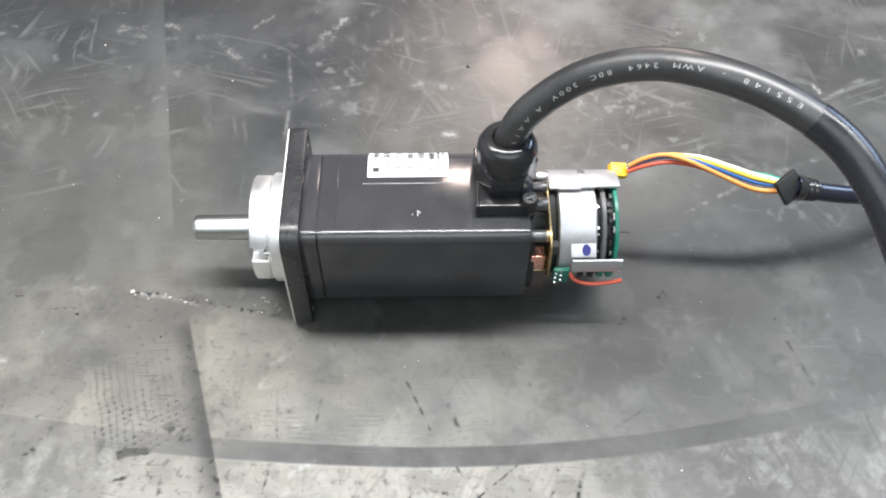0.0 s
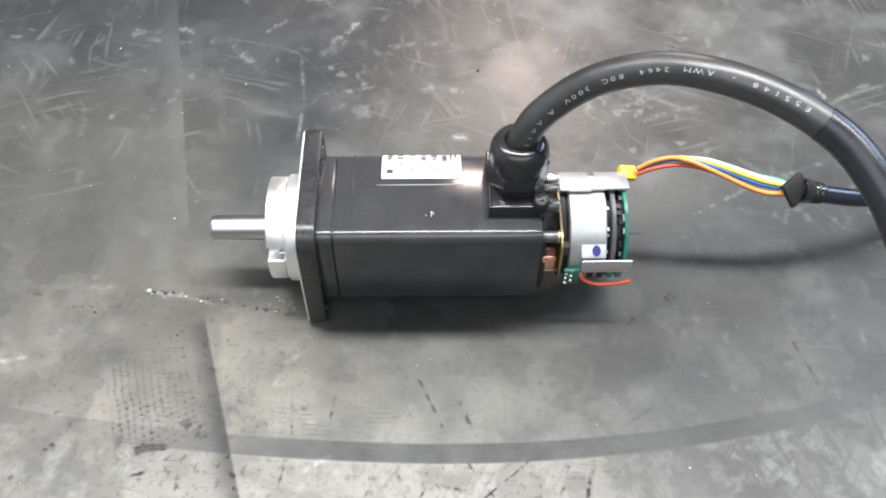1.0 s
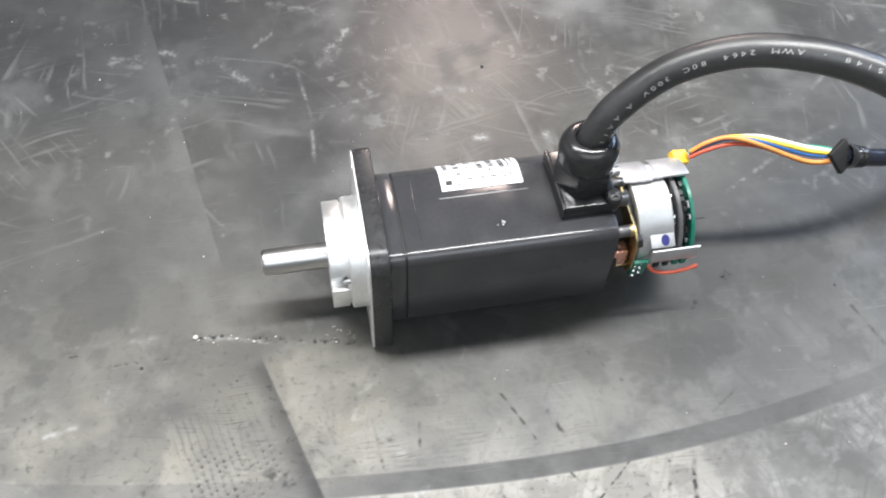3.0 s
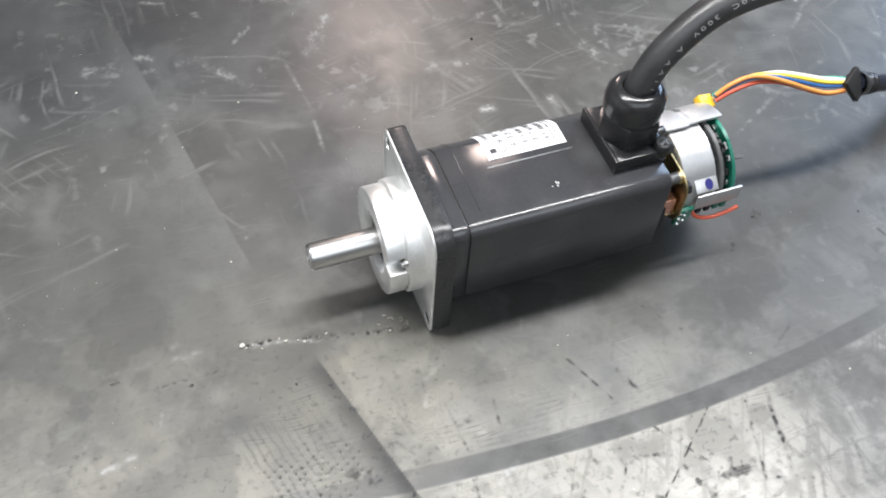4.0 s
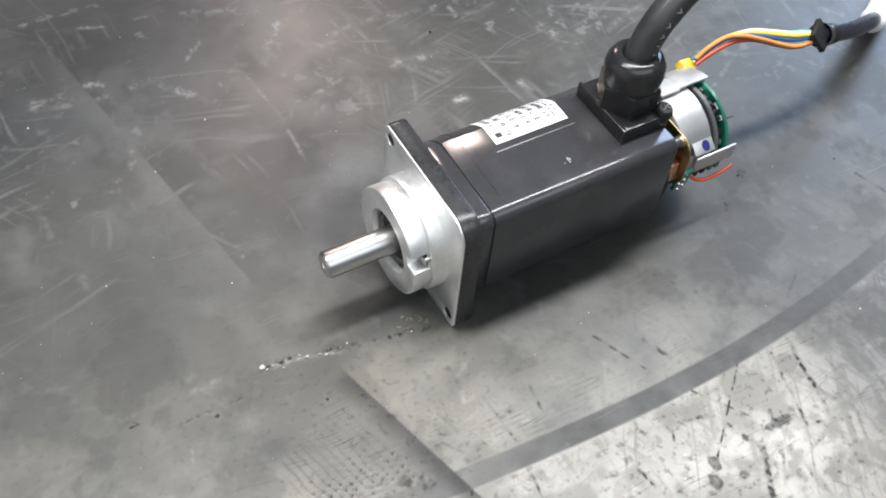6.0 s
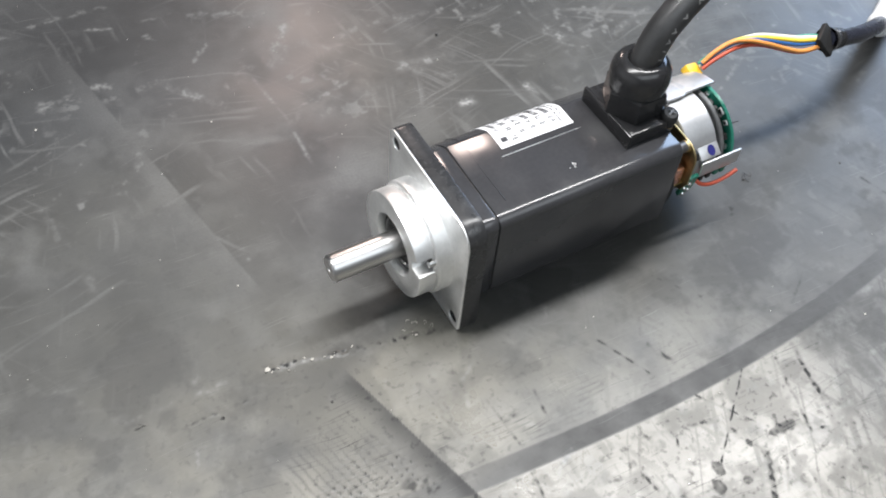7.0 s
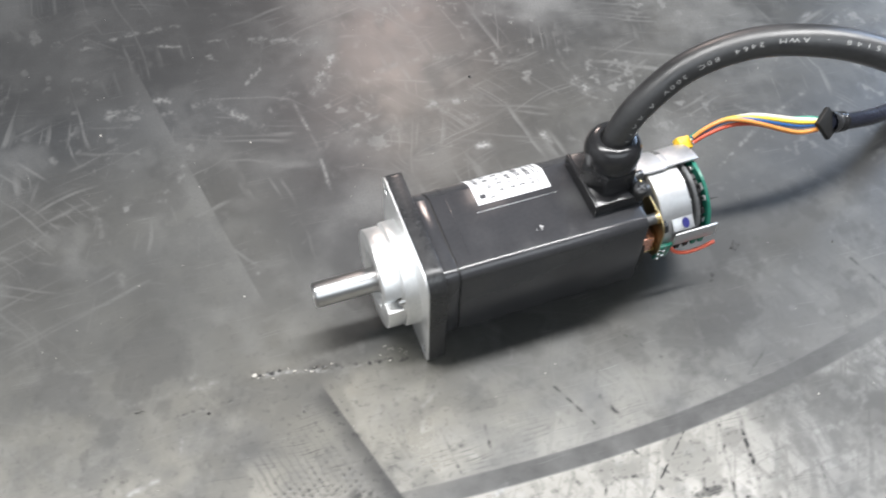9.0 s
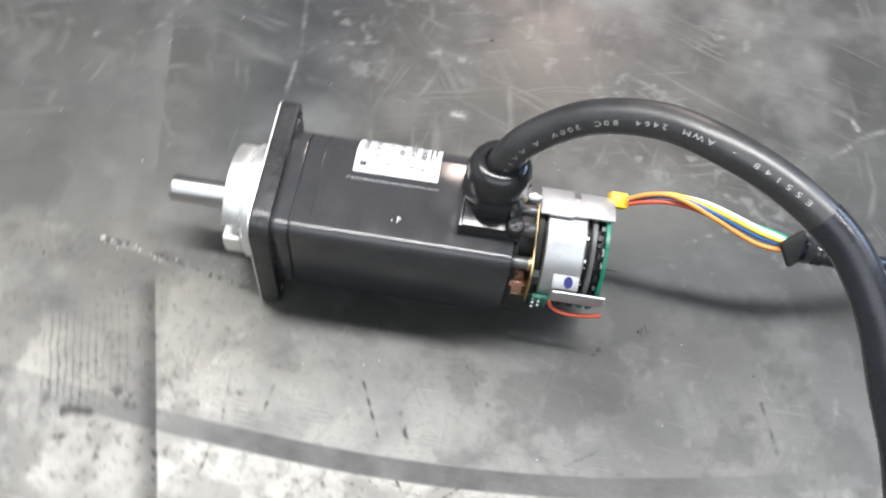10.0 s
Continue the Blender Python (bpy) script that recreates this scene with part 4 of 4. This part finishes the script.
marks = [(0.0125, "S"), (0.0325, "A"), (0.0395, "V"), (0.0425, "0"), (0.0455, "0"), (0.0485, "3"), (0.0555, "C"), (0.0585, "0"), (0.0615, "8"),
         (0.0690, "4"), (0.0720, "6"), (0.0750, "4"), (0.0780, "2"), (0.0850, "M"), (0.0885, "W"), (0.0920, "A"), (0.0985, "-"), (0.1050, "8"), (0.1085, "4"),
         (0.1120, "1"), (0.1155, "5"), (0.1190, "5"), (0.1225, "E")]
for s, ch in marks + [(0.0158, "I"), (0.0192, "I"), (0.0228, "A"), (0.0268, "A")]:
    p, t = at_length(s * TEXT_STRETCH)
    n = Vector((0.22, -0.76, 0.58))
    n = (n - n.dot(t) * t).normalized()
    m = Matrix((-t, n.cross(-t), n)).transposed().to_4x4()
    m.translation = p + n * 0.00595
    join(printed, moved(glyph(ch, 0.0017), m @ Matrix.Diagonal((1.5, 1, 1, 1)) @ Matrix.Translation((0, -0.00085, 0))))
first_ring = next(i for i, d in enumerate(dists) if d >= 0.131)
part("shrink_tube", tube(line[first_ring:], 0.0061, 28), shrink, jacket, "smooth blue-black shrink tube over the cable")
part("printing", printed, print_white, jacket, "white lettering along the cable")

# ---- encoder lead: loose coloured wires, grommet and thin cable ----
lead = thing("encoder_lead", "loose coloured wires leaving the encoder into a thin dark cable", "wires")
MIDLINE = [(0.1385, 0.0205, 0.0482), (0.1440, 0.0205, 0.0520), (0.1530, 0.0200, 0.0556), (0.1640, 0.0192, 0.0545), (0.1770, 0.0184, 0.0502), (0.1890, 0.0174, 0.0468), (0.1990, 0.0164, 0.0458), (0.2045, 0.0160, 0.0450)]
mid = frames(spline(MIDLINE, 8))
UP, OUT = Vector((0, 0.55, 0.83)), Vector((0, -0.83, 0.55))
LAY = [((-0.2, -0.8), (0.2, -1.6), (2.9, -0.4), (2.3, 0.3), (0.3, -0.2)), ((-0.4, -1.0), (0.9, -1.6), (1.9, 0.6), (1.2, 1.1), (-0.1, 0.8)),
       ((0.9, -1.1), (0.2, -2.2), (0.6, -1.6), (2.6, -1.2), (1.0, -0.5)), ((0.9, 0.4), (1.2, 0.9), (0.6, 1.0), (-0.6, 0.9), (-0.3, 0.4)),
       ((1.5, 1.1), (2.0, 1.4), (-0.9, 2.0), (-3.4, 1.2), (-0.9, 0.9)), ((-0.9, 0.9), (-1.4, 0.6), (-1.6, -0.8), (-4.0, -0.4), (-1.9, -0.1))]
for w, material in enumerate(wire_mats):
    lay = spline([(*q, 0) for q in LAY[w]], 30)
    path = []
    for k, (p, t, a, b) in enumerate(mid):
        o = lay[round(k / (len(mid) - 1) * (len(lay) - 1))]
        path.append(p + 0.001 * (o.x * UP + o.y * OUT))
    part("wire", tube(path, 0.00095, 12), material, lead, WIRES[w][0].replace("_", " "))
DIRECTION = Vector((0.90, 0.14, -0.33)).normalized()
cross = DIRECTION.cross(Vector((0, 0, 1))).normalized()
GROMMET = Matrix((DIRECTION.cross(cross), cross, DIRECTION)).transposed().to_4x4()
GROMMET.translation = (0.2040, 0.0160, 0.0450)
FACE = Vector((0.32, -0.66, 0.68)).normalized()
flat = (DIRECTION - DIRECTION.dot(FACE) * FACE).normalized()
PLATE = Matrix((flat, FACE.cross(flat), FACE)).transposed().to_4x4()
PLATE.translation = (0.2045, 0.0150, 0.0455)
grommet = part("grommet", moved(block(-0.0054, 0.0054, -0.0054, 0.0054, -0.0013, 0.0013, 0.0005), PLATE @ pose(0, 0, 0, 0, 0, 42)), black_matte, lead, "black rubber square grommet")
part("collar", lathe([(0.0056, 0.0022), (0.0053, 0.0066), (0.0044, 0.0080), (0.0049, 0.0088), (0.0049, 0.0104), (0.0042, 0.0110), (0.0047, 0.0118), (0.0047, 0.0132), (0.0040, 0.0140)], GROMMET, 32), black_plastic, grommet)
thin = spline([(0.2060, 0.0162, 0.0446), (0.2180, 0.0181, 0.0398), (0.2350, 0.0215, 0.0340), (0.2500, 0.0262, 0.0288), (0.2620, 0.0310, 0.0240), (0.2800, 0.0400, 0.0160)], 8)
part("thin_cable", tube(thin, 0.0039, 20), blue_jacket, lead, "thin blue-black round cable")
sleeve_line = spline([(0.2650, 0.0326, 0.0222), (0.2710, 0.0355, 0.0190), (0.2820, 0.0420, 0.0125), (0.3050, 0.0560, 0.0072), (0.3500, 0.0820, 0.0066), (0.4200, 0.1100, 0.0066)], 8)
part("sleeve", tube(sleeve_line, lambda u: 0.0042 + 0.0022 * min(1, u * 12), 24), white_sleeve, lead, "white plastic sleeve")


# ---- grit on the mat ----
def crumb(name, x, y, size, material, label, seed):
    r = random.Random(seed)
    bm = bmesh.new()
    bmesh.ops.create_icosphere(bm, subdivisions=1, radius=size)
    for q in bm.verts:
        q.co = Vector((q.co.x * r.uniform(0.6, 1.5), q.co.y * r.uniform(0.6, 1.3), q.co.z * r.uniform(0.35, 0.6)))
    low_z = min(q.co.z for q in bm.verts)
    ob = part(name, moved(bm, pose(0, 0, -low_z, 0, 0, r.uniform(0, 180))), material, smooth=20)
    ob.location = (x, y, 0.00008)
    return tagged(ob, label, "crumb", group="grit on the mat")


for k, (x, y, s) in enumerate([(-0.0708, -0.0150, 0.0011), (-0.0540, -0.0175, 0.0008), (-0.0470, -0.0195, 0.0007), (-0.0680, 0.0260, 0.0005), (0.0650, 0.0420, 0.0006), (0.1570, -0.0900, 0.0005), (-0.1210, 0.1420, 0.0006), (-0.0490, 0.1170, 0.0005)]):
    crumb("grit_crumb", x, y, s, dust_white, "pale crumb of grit lying on the mat", k)
for k, (x, y, s) in enumerate([(0.0722, 0.1320, 0.0009), (0.1565, -0.0100, 0.0008), (-0.0920, -0.0270, 0.0007), (-0.0540, -0.0370, 0.0006), (0.2050, -0.0200, 0.0005)]):
    crumb("rubber_crumb", x, y, s, dust_dark, "dark crumb of rubber lying on the mat", 20 + k)
dust = bmesh.new()
dust_rng = random.Random(5)
for k in range(190):
    x, y = dust_rng.uniform(-0.19, 0.32), dust_rng.uniform(-0.16, 0.235)
    if k < 12:
        u = dust_rng.random()
        x, y = -0.071 + 0.070 * u + dust_rng.gauss(0, 0.0012), -0.015 - 0.010 * u + dust_rng.gauss(0, 0.0012)
    s = dust_rng.uniform(0.00008, 0.00022) * (1.4 if k < 12 else 0.8)
    if -0.012 < x < 0.14 and abs(y) < 0.036:
        continue
    bmesh.ops.create_cube(dust, size=2 * s, matrix=pose(x, y, 0.0001 + s * 0.5, dust_rng.uniform(0, 40), dust_rng.uniform(0, 40), dust_rng.uniform(0, 180)) @ Matrix.Diagonal((dust_rng.uniform(0.6, 2.4), 1, 0.5, 1)))
tagged(part("dust_specks", dust, dust_white), "tiny pale dust specks scattered over the mat", "dust", kind="stuff")


def shaving(x, y, size, turn, material, label):
    r = random.Random(round(x * 1e5))
    pts = [(size * (k / 4 - 0.5) + r.uniform(-0.3, 0.3) * size, size * 0.5 * math.sin(k * 1.7 + r.random()), 0.00035 + 0.0004 * r.random()) for k in range(5)]
    ob = part("shaving", tube(spline(pts, 4), lambda u: 0.00011 * (1 - 0.5 * u), 6), material)
    ob.matrix_basis = pose(x, y, 0, 0, 0, turn)
    return tagged(ob, label, "shaving", group="shavings on the mat")


for x, y, z, turn in ((-0.0115, -0.0185, 0.0020, 20), (-0.0080, -0.0200, 0.0016, 100), (-0.0140, -0.0165, 0.0012, 60), (-0.0060, -0.0225, 0.0018, 150), (-0.0170, -0.0200, 0.0011, 10)):
    shaving(x, y, z, turn, dust_white, "tiny pale curled shaving lying on the mat")
for x, y, z, turn in ((0.1570, -0.0100, 0.0042, -35), (0.1600, -0.0085, 0.0030, -20), (-0.1190, -0.0180, 0.0036, 60)):
    shaving(x, y, z, turn, dust_dark, "thin dark curled shaving lying on the mat")
